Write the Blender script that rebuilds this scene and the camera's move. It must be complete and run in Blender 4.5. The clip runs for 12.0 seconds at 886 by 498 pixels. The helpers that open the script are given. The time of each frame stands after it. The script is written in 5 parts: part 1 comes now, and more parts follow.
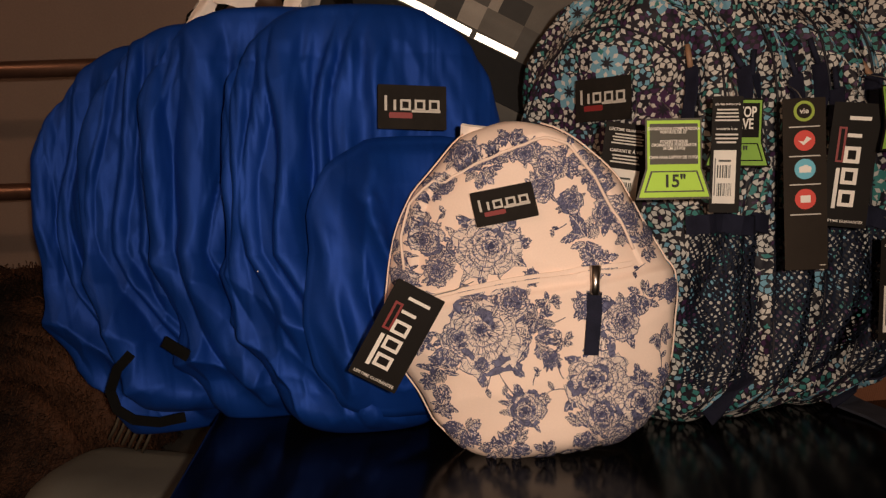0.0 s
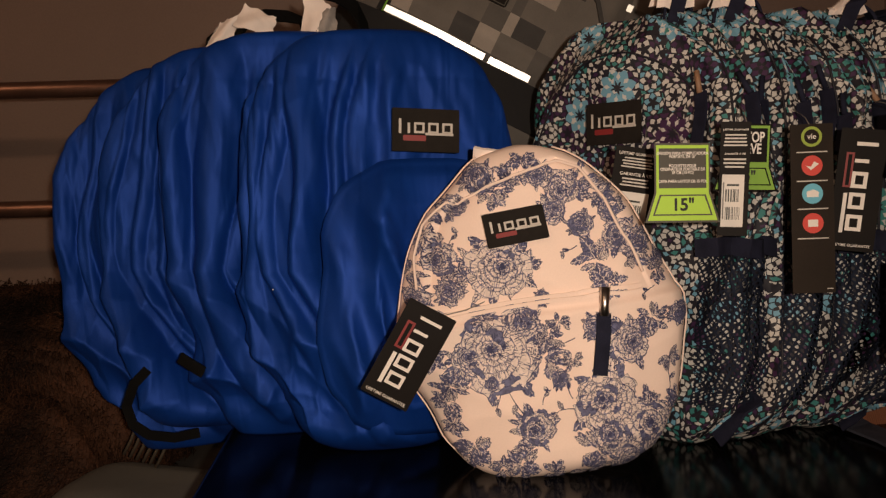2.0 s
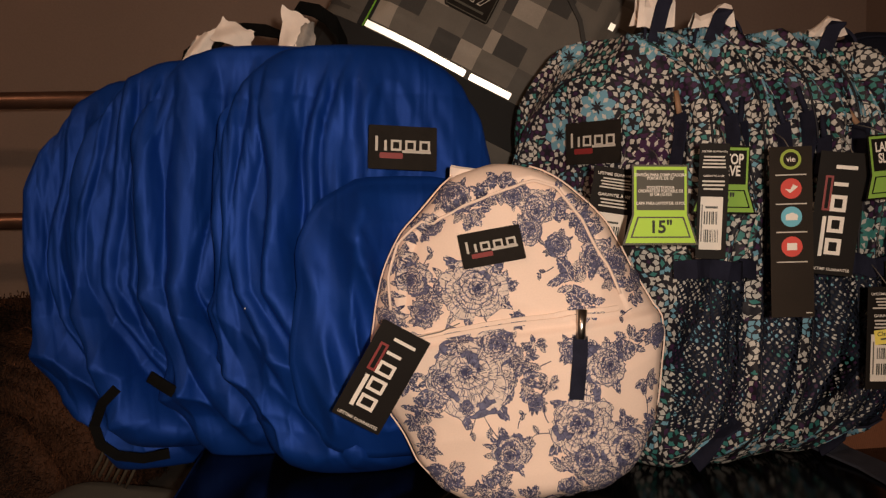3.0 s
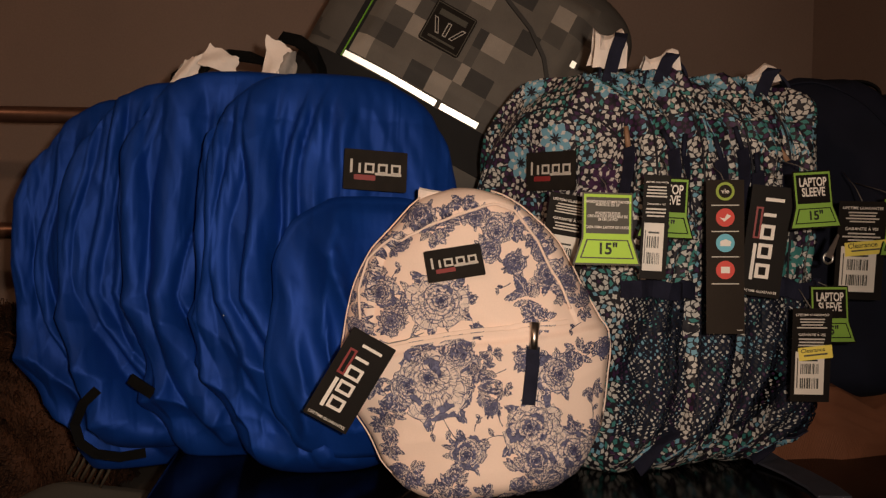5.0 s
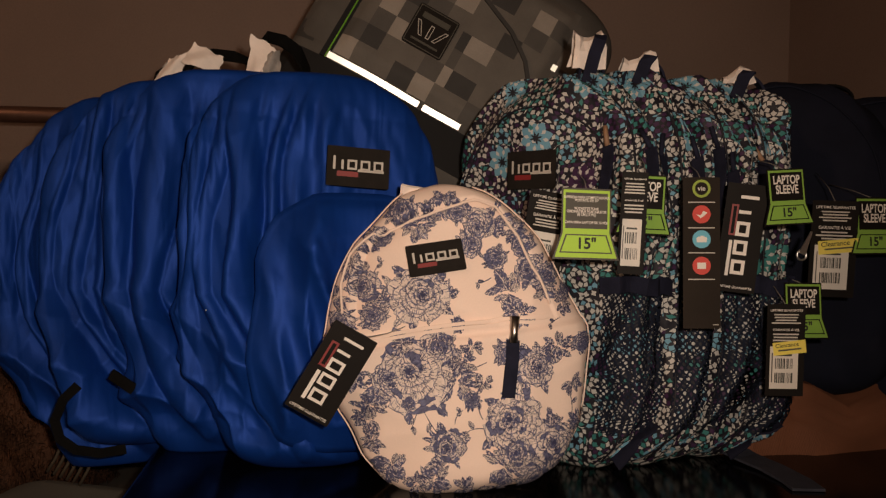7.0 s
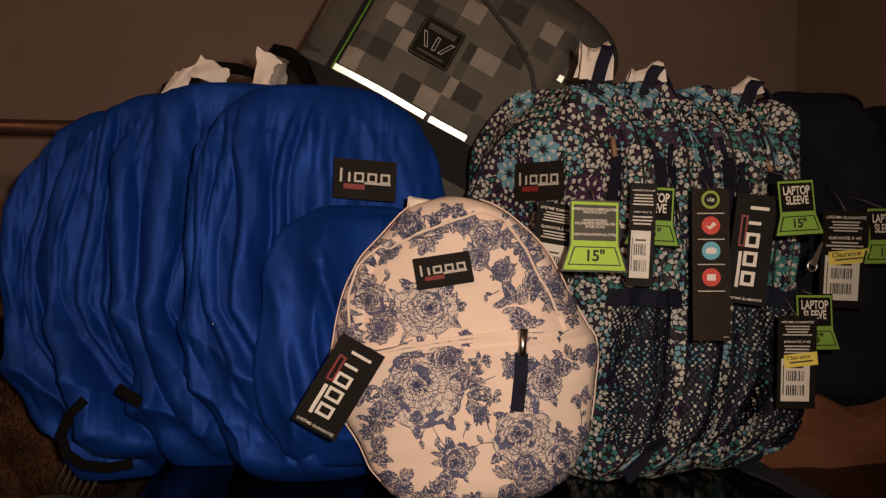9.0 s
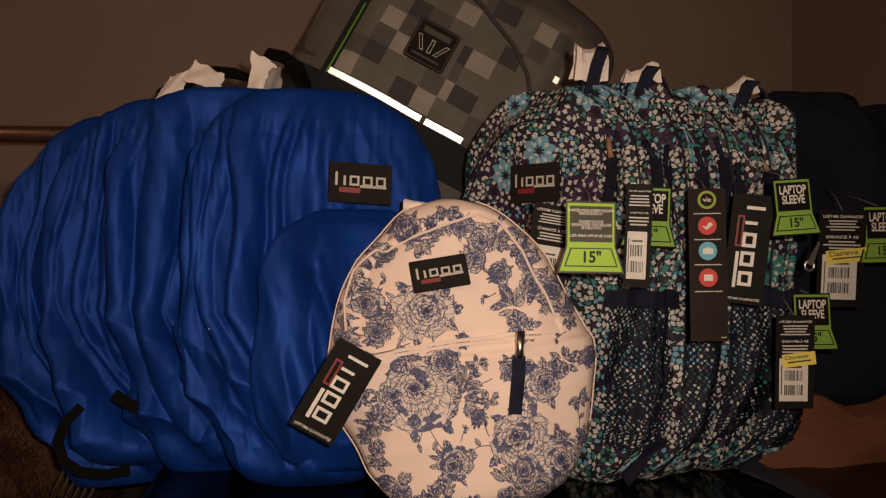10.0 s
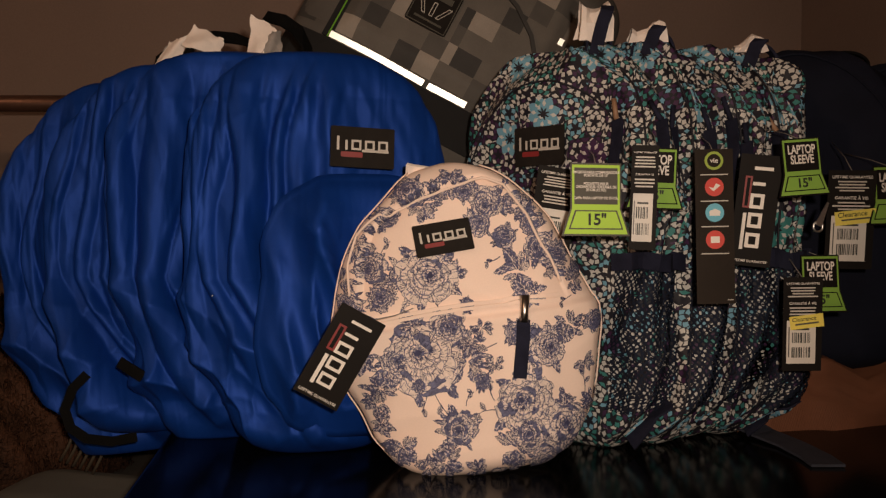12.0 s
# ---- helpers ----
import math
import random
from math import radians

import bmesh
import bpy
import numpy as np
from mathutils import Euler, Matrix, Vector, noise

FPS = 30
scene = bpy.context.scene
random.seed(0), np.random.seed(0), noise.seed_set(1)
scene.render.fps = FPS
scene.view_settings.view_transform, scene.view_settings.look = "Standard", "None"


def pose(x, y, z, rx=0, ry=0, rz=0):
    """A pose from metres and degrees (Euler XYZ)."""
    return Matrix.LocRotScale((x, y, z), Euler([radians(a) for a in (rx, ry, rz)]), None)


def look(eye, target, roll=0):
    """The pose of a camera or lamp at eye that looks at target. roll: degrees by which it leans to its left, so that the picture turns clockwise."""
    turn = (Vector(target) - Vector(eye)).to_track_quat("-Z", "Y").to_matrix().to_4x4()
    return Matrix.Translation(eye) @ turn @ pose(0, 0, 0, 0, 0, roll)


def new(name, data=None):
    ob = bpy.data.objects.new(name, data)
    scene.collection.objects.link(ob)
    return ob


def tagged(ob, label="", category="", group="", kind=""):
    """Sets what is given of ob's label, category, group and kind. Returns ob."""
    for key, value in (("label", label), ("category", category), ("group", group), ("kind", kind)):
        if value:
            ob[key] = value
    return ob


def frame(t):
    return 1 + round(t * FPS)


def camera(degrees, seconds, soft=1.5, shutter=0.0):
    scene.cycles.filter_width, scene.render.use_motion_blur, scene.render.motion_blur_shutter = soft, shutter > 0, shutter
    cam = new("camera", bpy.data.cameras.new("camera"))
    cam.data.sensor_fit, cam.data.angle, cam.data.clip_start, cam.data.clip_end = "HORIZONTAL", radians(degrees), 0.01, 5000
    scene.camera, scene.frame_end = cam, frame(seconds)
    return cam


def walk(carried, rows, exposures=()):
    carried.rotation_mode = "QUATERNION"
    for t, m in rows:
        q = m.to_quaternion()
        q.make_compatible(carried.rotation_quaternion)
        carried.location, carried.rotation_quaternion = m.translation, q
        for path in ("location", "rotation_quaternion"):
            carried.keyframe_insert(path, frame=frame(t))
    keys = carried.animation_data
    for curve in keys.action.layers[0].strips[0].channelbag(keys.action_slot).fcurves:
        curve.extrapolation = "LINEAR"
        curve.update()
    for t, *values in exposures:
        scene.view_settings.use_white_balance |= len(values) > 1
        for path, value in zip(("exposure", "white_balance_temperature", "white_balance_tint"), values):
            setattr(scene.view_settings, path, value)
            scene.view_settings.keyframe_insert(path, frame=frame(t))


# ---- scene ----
cam = camera(57.1, 12.0, soft=1.3)
PATH = [
    (0, (0.015, 0.089, 1.071), (0.02, 2.078, 0.856), -1.9),
    (0.5, (0.01, 0.087, 1.07), (0.01, 2.077, 0.867), -1.8),
    (1, (0.011, 0.089, 1.071), (0.007, 2.078, 0.864), -1.9),
    (1.5, (0.014, 0.087, 1.073), (0.011, 2.077, 0.868), -1.8),
    (2, (0.015, 0.075, 1.074), (-0.008, 2.068, 0.906), -1.5),
    (2.5, (0.022, 0.081, 1.084), (-0.02, 2.077, 0.953), -1.1),
    (3, (0.027, 0.089, 1.08), (0.035, 2.084, 0.942), -0.9),
    (5, (0.03, 0.018, 1.076), (0.111, 2.014, 0.997), 0.7),
    (5.5, (0.026, 0.014, 1.073), (0.12, 2.011, 1.029), 1.6),
    (6, (0.025, 0.003, 1.073), (0.13, 2.0, 1.045), 1.5),
    (6.5, (0.029, 0.0, 1.063), (0.139, 1.997, 1.035), 1.2),
    (7, (0.031, 0.007, 1.058), (0.154, 2.002, 1.01), 1.0),
    (7.5, (0.03, 0.007, 1.061), (0.149, 2.004, 1.027), 1.2),
    (9.5, (0.03, 0.013, 1.062), (0.135, 2.011, 1.038), 0.5),
    (10, (0.033, 0.014, 1.062), (0.143, 2.011, 1.042), 0.2),
    (10.5, (0.036, 0.018, 1.061), (0.149, 2.015, 1.02), 0.1),
    (11, (0.035, 0.019, 1.062), (0.147, 2.015, 1.004), 0.1),
    (11.5, (0.034, 0.025, 1.057), (0.131, 2.021, 0.977), -0.1),
    (12, (0.037, 0.022, 1.055), (0.13, 2.018, 0.963), -0.3),
]
walk(cam, [(t, look(eye, target, roll)) for t, eye, target, roll in PATH], [(0, 0.05), (1.5, 0.07), (3, 0.09), (5, -0.05), (7, -0.12), (9.5, -0.10), (12, -0.07)])

# ---- light ----
world = bpy.data.worlds.new("room_air")
scene.world = world
world.use_nodes = True
world.node_tree.nodes["Background"].inputs[0].default_value = (0.9, 0.62, 0.45, 1)
world.node_tree.nodes["Background"].inputs[1].default_value = 0.004


def lamp(name, kind, m, watts, colour, radius):
    data = bpy.data.lights.new(name, kind)
    data.energy, data.color, data.shadow_soft_size = watts, colour, radius
    ob = new(name, data)
    ob.matrix_basis = m
    return ob


# the phone's own torch beside the lens, a wide soft beam, and the warm ceiling lamp of the bedroom
torch = lamp("phone_torch", "SPOT", look((0.085, -0.03, 1.10), (0.0, 1.0, 1.03)), 24.2, (1.0, 0.80, 0.63), 0.012)
torch.data.spot_size, torch.data.spot_blend = radians(98), 1.0
lamp("ceiling_lamp_bulb", "POINT", pose(-1.6, -0.9, 2.33), 29.0, (1.0, 0.60, 0.36), 0.07)


# ---- materials ----
def node(nt, kind, **inputs):
    n = nt.nodes.new(kind)
    for k, v in inputs.items():
        n.inputs[k.replace("_", " ")].default_value = v
    return n


def coords(nt, uv):
    tc = nt.nodes.new("ShaderNodeTexCoord")
    return tc.outputs["UV" if uv else "Object"]


def material(name, colour, rough=0.6, metal=0.0, vary=0.25, scale=30.0, grain=900.0, bump=0.1, sheen=0.0, spec=0.5, uv=False, coat=0.0):
    """A surface with broad blotches, fine grain and relief at true size."""
    m = bpy.data.materials.new(name)
    m.use_nodes = True
    nt = m.node_tree
    b = nt.nodes["Principled BSDF"]
    b.inputs["Roughness"].default_value = rough
    b.inputs["Metallic"].default_value = metal
    b.inputs["Specular IOR Level"].default_value = spec
    b.inputs["Sheen Weight"].default_value = sheen
    b.inputs["Coat Weight"].default_value = coat
    co = coords(nt, uv)
    big = node(nt, "ShaderNodeTexNoise", Scale=scale, Detail=4.0)
    fine = node(nt, "ShaderNodeTexNoise", Scale=grain, Detail=2.0)
    nt.links.new(co, big.inputs["Vector"])
    nt.links.new(co, fine.inputs["Vector"])
    add = node(nt, "ShaderNodeMath")
    add.operation = "ADD"
    nt.links.new(big.outputs["Fac"], add.inputs[0])
    half = node(nt, "ShaderNodeMath")
    half.operation, half.inputs[1].default_value = "MULTIPLY", 0.5
    nt.links.new(fine.outputs["Fac"], half.inputs[0])
    nt.links.new(half.outputs[0], add.inputs[1])
    ramp = nt.nodes.new("ShaderNodeValToRGB")
    ramp.color_ramp.elements[0].position, ramp.color_ramp.elements[1].position = 0.45, 1.05
    ramp.color_ramp.elements[0].color = (*[c * (1 - vary) for c in colour], 1)
    ramp.color_ramp.elements[1].color = (*[min(1, c * (1 + vary)) for c in colour], 1)
    nt.links.new(add.outputs[0], ramp.inputs[0])
    nt.links.new(ramp.outputs[0], b.inputs["Base Color"])
    if bump:
        bp = node(nt, "ShaderNodeBump", Strength=bump, Distance=0.001)
        nt.links.new(fine.outputs["Fac"], bp.inputs["Height"])
        nt.links.new(bp.outputs[0], b.inputs["Normal"])
    return m


def math_node(nt, op, a, b=None):
    n = nt.nodes.new("ShaderNodeMath")
    n.operation = op
    for i, v in enumerate((a, b)):
        if v is None:
            continue
        if isinstance(v, (int, float)):
            n.inputs[i].default_value = v
        else:
            nt.links.new(v, n.inputs[i])
    return n.outputs[0]


def woven(name, colour, rough, pitch, strength, vary=0.2, scale=14.0, sheen=0.0, spec=0.4, drape=False):
    """Cloth with warp and weft threads of the given pitch, in metres; drape adds long upright wrinkles."""
    m = material(name, colour, rough, vary=vary, scale=scale, grain=600, bump=0.0, sheen=sheen, spec=spec, uv=True)
    nt = m.node_tree
    b = nt.nodes["Principled BSDF"]
    sep = nt.nodes.new("ShaderNodeSeparateXYZ")
    nt.links.new(coords(nt, True), sep.inputs[0])
    k = 2 * math.pi / pitch
    sx = math_node(nt, "SINE", math_node(nt, "MULTIPLY", sep.outputs[0], k))
    sy = math_node(nt, "SINE", math_node(nt, "MULTIPLY", sep.outputs[1], k))
    crease = node(nt, "ShaderNodeTexNoise", Scale=30.0 if drape else 55.0, Detail=2.0 if drape else 5.0, Roughness=0.5, Distortion=0.6)
    if drape:
        long = nt.nodes.new("ShaderNodeVectorMath")
        long.operation = "MULTIPLY"
        long.inputs[1].default_value = (1.0, 0.22, 1.0)
        nt.links.new(coords(nt, True), long.inputs[0])
        nt.links.new(long.outputs[0], crease.inputs["Vector"])
    else:
        nt.links.new(coords(nt, True), crease.inputs["Vector"])
    h = math_node(nt, "ADD", math_node(nt, "MULTIPLY", math_node(nt, "MULTIPLY", sx, sy), 0.004 if drape else 0.12), crease.outputs["Fac"])
    bp = node(nt, "ShaderNodeBump", Strength=strength, Distance=0.013 if drape else 0.004)
    nt.links.new(h, bp.inputs["Height"])
    nt.links.new(bp.outputs[0], b.inputs["Normal"])
    return m


def mosaic_cloth(name):
    """Dark cloth printed with star rosettes in cream, teal, sky blue and plum: a kaleidoscope fold of a cell pattern."""
    m = bpy.data.materials.new(name)
    m.use_nodes = True
    nt = m.node_tree
    b = nt.nodes["Principled BSDF"]
    b.inputs["Roughness"].default_value = 0.65
    uv = coords(nt, True)

    def folded(scale, jitter, fold):
        """Each place seen from the nearest centre of a jittered lattice: its radius, its folded turn and a number of its own."""
        cells = node(nt, "ShaderNodeTexVoronoi", Scale=scale, Randomness=jitter)
        cells.voronoi_dimensions = "2D"
        nt.links.new(uv, cells.inputs["Vector"])
        big = nt.nodes.new("ShaderNodeVectorMath")
        big.operation = "SUBTRACT"
        nt.links.new(uv, big.inputs[0])
        nt.links.new(cells.outputs["Position"], big.inputs[1])
        d = nt.nodes.new("ShaderNodeSeparateXYZ")
        nt.links.new(big.outputs[0], d.inputs[0])
        own = nt.nodes.new("ShaderNodeSeparateColor")
        nt.links.new(cells.outputs["Color"], own.inputs[0])
        r = math_node(nt, "MULTIPLY", cells.outputs["Distance"], 1.0)
        turn = math_node(nt, "ADD", math_node(nt, "ARCTAN2", d.outputs[1], d.outputs[0]), math_node(nt, "ADD", math_node(nt, "MULTIPLY", own.outputs[1], 3.0), math.pi))
        th = math_node(nt, "MULTIPLY", math_node(nt, "PINGPONG", turn, math.pi / fold), fold / math.pi)
        return r, th, own.outputs[0]

    def mixed(fac, a, b):
        n = nt.nodes.new("ShaderNodeMix")
        n.data_type = "RGBA"
        nt.links.new(fac, n.inputs["Factor"])
        for key, v in (("A", a), ("B", b)):
            if isinstance(v, tuple):
                n.inputs[key].default_value = (*v, 1)
            else:
                nt.links.new(v, n.inputs[key])
        return n.outputs["Result"]

    def choose(value, stops):
        ramp = nt.nodes.new("ShaderNodeValToRGB")
        ramp.color_ramp.interpolation = "CONSTANT"
        els = ramp.color_ramp.elements
        for i, (p, c) in enumerate(stops):
            e = els[i] if i < 2 else els.new(p)
            e.position, e.color = p, (*c, 1)
        nt.links.new(value, ramp.inputs[0])
        return ramp.outputs[0]

    CR, BK, TL, PL, SK = (0.55, 0.53, 0.50), (0.008, 0.007, 0.014), (0.040, 0.20, 0.19), (0.045, 0.013, 0.055), (0.15, 0.34, 0.46)

    def less(a, b):
        return math_node(nt, "LESS_THAN", a, b)

    def both(a, b):
        return math_node(nt, "MULTIPLY", a, b)

    def kite(r, across, middle, reach, wide):
        """A kite that points outwards: widest at its middle radius."""
        away = math_node(nt, "DIVIDE", math_node(nt, "ABSOLUTE", math_node(nt, "SUBTRACT", r, middle)), reach)
        return less(math_node(nt, "ADD", math_node(nt, "DIVIDE", across, wide), away), 1.0)

    def mixed_tone(seed_value, times, stops):
        return choose(math_node(nt, "FRACT", math_node(nt, "MULTIPLY", seed_value, times)), stops)

    # large rosettes: a dark star, a crown of kites, an outer ring of small kites and long hexagons
    r, th, own = folded(33.0, 0.55, 5)
    far = math_node(nt, "SUBTRACT", 1.0, th)
    base = mixed(less(r, 9.0), BK, BK)
    base = mixed(kite(r, th, 0.235, 0.125, 0.80), base, mixed_tone(own, 1.0, [(0.0, CR), (0.50, SK), (0.62, TL), (0.74, PL), (0.84, CR)]))
    base = mixed(kite(r, far, 0.345, 0.090, 0.60), base, mixed_tone(own, 5.3, [(0.0, CR), (0.40, PL), (0.60, TL), (0.80, SK)]))
    base = mixed(kite(r, th, 0.455, 0.085, 0.54), base, mixed_tone(own, 9.1, [(0.0, TL), (0.25, CR), (0.70, PL), (0.85, CR)]))
    base = mixed(kite(r, far, 0.540, 0.085, 0.36), base, mixed_tone(own, 3.7, [(0.0, CR), (0.55, SK), (0.80, PL)]))
    base = mixed(less(math_node(nt, "ADD", r, math_node(nt, "MULTIPLY", th, 0.045)), 0.085), base, mixed_tone(own, 13.0, [(0.0, BK), (0.60, PL), (0.85, CR)]))
    # plain spiked bursts in sky blue and plum, with a black star in each
    rb, tb, ob = folded(17.0, 0.9, 8)
    burst = both(less(ob, 0.36), less(math_node(nt, "ADD", rb, math_node(nt, "MULTIPLY", tb, 0.10)), 0.37))
    base = mixed(burst, base, mixed_tone(ob, 37.0, [(0.0, SK), (0.40, PL), (0.62, SK), (0.85, TL)]))
    base = mixed(both(burst, kite(rb, math_node(nt, "SUBTRACT", 1.0, tb), 0.21, 0.07, 0.5)), base, CR)
    base = mixed(both(less(ob, 0.36), less(math_node(nt, "ADD", rb, math_node(nt, "MULTIPLY", tb, 0.09)), 0.14)), base, BK)
    # small stars and kites in the gaps between the rosettes
    r2, th2, own2 = folded(110.0, 0.85, 4)
    small = both(less(math_node(nt, "ADD", r2, math_node(nt, "MULTIPLY", th2, 0.20)), 0.42), math_node(nt, "GREATER_THAN", r, 0.56))
    base = mixed(small, base, mixed_tone(own2, 7.3, [(0.0, CR), (0.45, TL), (0.58, CR), (0.80, SK), (0.90, PL)]))
    nt.links.new(base, b.inputs["Base Color"])
    bp = node(nt, "ShaderNodeBump", Strength=0.35, Distance=0.004)
    crease = node(nt, "ShaderNodeTexNoise", Scale=45.0, Detail=5.0, Distortion=0.5)
    nt.links.new(uv, crease.inputs["Vector"])
    nt.links.new(crease.outputs["Fac"], bp.inputs["Height"])
    nt.links.new(bp.outputs[0], b.inputs["Normal"])
    return m


def net_cloth(name, colour, pitch):
    """Knitted net: threads round open diamond holes."""
    m = material(name, colour, 0.8, vary=0.3, scale=40, bump=0.0, spec=0.12, uv=True)
    nt = m.node_tree
    b = nt.nodes["Principled BSDF"]
    sep = nt.nodes.new("ShaderNodeSeparateXYZ")
    nt.links.new(coords(nt, True), sep.inputs[0])
    wob = node(nt, "ShaderNodeTexNoise", Scale=60.0)
    nt.links.new(coords(nt, True), wob.inputs["Vector"])
    p = math_node(nt, "ADD", sep.outputs[0], math_node(nt, "MULTIPLY", wob.outputs["Fac"], 0.0008))
    k = math.pi / pitch
    a = math_node(nt, "SINE", math_node(nt, "MULTIPLY", math_node(nt, "ADD", p, sep.outputs[1]), k))
    c = math_node(nt, "SINE", math_node(nt, "MULTIPLY", math_node(nt, "SUBTRACT", p, sep.outputs[1]), k))
    hole = math_node(nt, "MULTIPLY", math_node(nt, "ABSOLUTE", a), math_node(nt, "ABSOLUTE", c))
    solid = math_node(nt, "LESS_THAN", hole, 0.46)
    nt.links.new(solid, b.inputs["Alpha"])
    return m


def tape_cloth(name):
    """Prismatic reflective tape: its facets send light back down to the front."""
    m = material(name, (0.95, 0.93, 0.86), 0.36, metal=1.0, vary=0.03, bump=0.0)
    nt = m.node_tree
    comb = nt.nodes.new("ShaderNodeCombineXYZ")
    for i, v in enumerate((-0.03, -0.985, -0.17)):
        comb.inputs[i].default_value = v
    nt.links.new(comb.outputs[0], nt.nodes["Principled BSDF"].inputs["Normal"])
    return m


BLUE = woven("blue_nylon", (0.0037, 0.043, 0.275), 0.58, 0.0012, 0.36, vary=0.16, scale=10, sheen=0.0, spec=0.26, drape=True)
BLUE.node_tree.nodes["Principled BSDF"].inputs["Metallic"].default_value = 0.40  # satin yarn: its gloss has the dye's own colour
CREAM = woven("cream_polyester", (0.92, 0.725, 0.62), 0.75, 0.0012, 0.12, vary=0.06, scale=8)
MOSAIC = mosaic_cloth("mosaic_polyester")
NAVY = woven("navy_polyester", (0.0085, 0.0100, 0.0200), 0.85, 0.0012, 0.3, vary=0.3, spec=0.15)
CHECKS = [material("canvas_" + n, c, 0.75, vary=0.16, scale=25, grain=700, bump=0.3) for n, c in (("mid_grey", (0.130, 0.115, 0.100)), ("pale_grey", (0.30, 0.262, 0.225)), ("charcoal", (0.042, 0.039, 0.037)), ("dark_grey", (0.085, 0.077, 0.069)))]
BLACKCLOTH = woven("black_canvas", (0.008, 0.008, 0.009), 0.8, 0.0014, 0.25, vary=0.3)
NET = net_cloth("navy_net", (0.012, 0.016, 0.030), 0.0078)
WEB_NAVY = material("navy_webbing", (0.014, 0.015, 0.030), 0.85, vary=0.3, scale=60, bump=0.3, spec=0.15)
# navy webbing made paler: the light it reflects is put into the colour
STRAP_SHEEN = material("sheen_webbing", (0.028, 0.030, 0.045), 0.7, vary=0.3, scale=60, bump=0.3)
WEB_BLACK = material("black_webbing", (0.004, 0.004, 0.004), 0.85, vary=0.3, scale=60, bump=0.3, spec=0.1)
PATCH = material("patch_black", (0.014, 0.011, 0.009), 0.8, vary=0.3, scale=50, bump=0.25, spec=0.2)
CARD = material("tag_black_card", (0.010, 0.008, 0.007), 0.6, vary=0.2, scale=20, bump=0.02, spec=0.12)
CARD_BROWN = material("tag_dark_card", (0.022, 0.016, 0.012), 0.6, vary=0.2, scale=20, bump=0.02, spec=0.12)
LIME = material("tag_lime_card", (0.42, 0.66, 0.09), 0.6, vary=0.05, scale=20, bump=0.02, spec=0.2)
# lime card in a darker tone, used on the English tags
LIME_DIM = material("tag_dark_lime_card", (0.23, 0.41, 0.070), 0.6, vary=0.05, scale=20, bump=0.02, spec=0.2)
GREY_CARD = material("tag_grey_card", (0.085, 0.080, 0.066), 0.40, vary=0.08, scale=20, bump=0.02)
INK_WHITE = material("white_ink", (0.80, 0.74, 0.68), 0.5, vary=0.05, bump=0.0)
INK_DIM = material("dim_white_ink", (0.55, 0.51, 0.46), 0.5, vary=0.1, bump=0.0)
INK_RED = material("red_ink", (0.22, 0.02, 0.02), 0.5, vary=0.1, bump=0.0)
INK_PINK = material("pink_ink", (0.45, 0.16, 0.14), 0.5, vary=0.1, bump=0.0)
INK_DARK = material("dark_ink", (0.02, 0.022, 0.016), 0.5, vary=0.1, bump=0.0)
RED_DISC = material("red_disc", (0.62, 0.06, 0.045), 0.5, vary=0.05, bump=0.0)
SKY_DISC = material("blue_disc", (0.14, 0.46, 0.60), 0.5, vary=0.05, bump=0.0)
OLIVE_DISC = material("olive_disc", (0.30, 0.40, 0.05), 0.5, vary=0.05, bump=0.0)
STICKER = material("white_sticker", (0.68, 0.63, 0.57), 0.55, vary=0.05, bump=0.02)
YELLOW = material("yellow_sticker", (0.80, 0.66, 0.12), 0.5, vary=0.08, bump=0.02)
TISSUE = material("white_tissue", (0.90, 0.79, 0.72), 0.8, vary=0.08, scale=60, bump=0.3)
# shadowed part of the white tissue, its shade put into a grey colour
TISSUE_SHADE = material("shaded_tissue", (0.30, 0.27, 0.25), 0.8, vary=0.25, scale=90, bump=0.3)
TAPE = tape_cloth("reflective_tape")
PIPE_GREEN = material("green_piping", (0.16, 0.42, 0.03), 0.5, vary=0.2, bump=0.0)
METAL = material("gunmetal", (0.55, 0.50, 0.45), 0.28, metal=1.0, vary=0.15, scale=120, bump=0.05)
SILVER = material("polished_steel", (0.92, 0.90, 0.87), 0.38, metal=1.0, vary=0.05, bump=0.0)
LEATHER = material("tan_leather", (0.30, 0.17, 0.10), 0.6, vary=0.2, bump=0.2)
PRINT_NAVY = material("print_navy", (0.032, 0.034, 0.088), 0.75, vary=0.35, scale=160, bump=0.0)
PRINT_MID = material("print_mid_blue", (0.115, 0.117, 0.205), 0.75, vary=0.5, scale=220, bump=0.0)
PRINT_PALE = material("print_pale", (0.74, 0.62, 0.56), 0.75, vary=0.16, scale=220, bump=0.0)
PLASTIC = material("clear_plastic", (0.20, 0.18, 0.16), 0.3, vary=0.1, bump=0.0)
LACQUER = material("black_lacquer", (0.002, 0.002, 0.0022), 0.16, vary=0.3, scale=12, bump=0.0, spec=0.16)
WALL = material("brown_wall_paint", (0.215, 0.152, 0.124), 0.85, vary=0.12, scale=3, grain=250, bump=0.25)
FLOORM = material("dark_floor_boards", (0.07, 0.05, 0.035), 0.5, vary=0.3, scale=6, grain=120, bump=0.1)
CEIL = material("ceiling_paint", (0.55, 0.48, 0.42), 0.9, vary=0.05, scale=3, bump=0.1)
PIPE = material("bronze_tube", (0.16, 0.085, 0.06), 0.38, metal=0.7, vary=0.25, scale=25, bump=0.03)
FUR = material("brown_fur", (0.06, 0.025, 0.012), 0.8, vary=0.5, scale=7, grain=400, bump=0.4, spec=0.2)
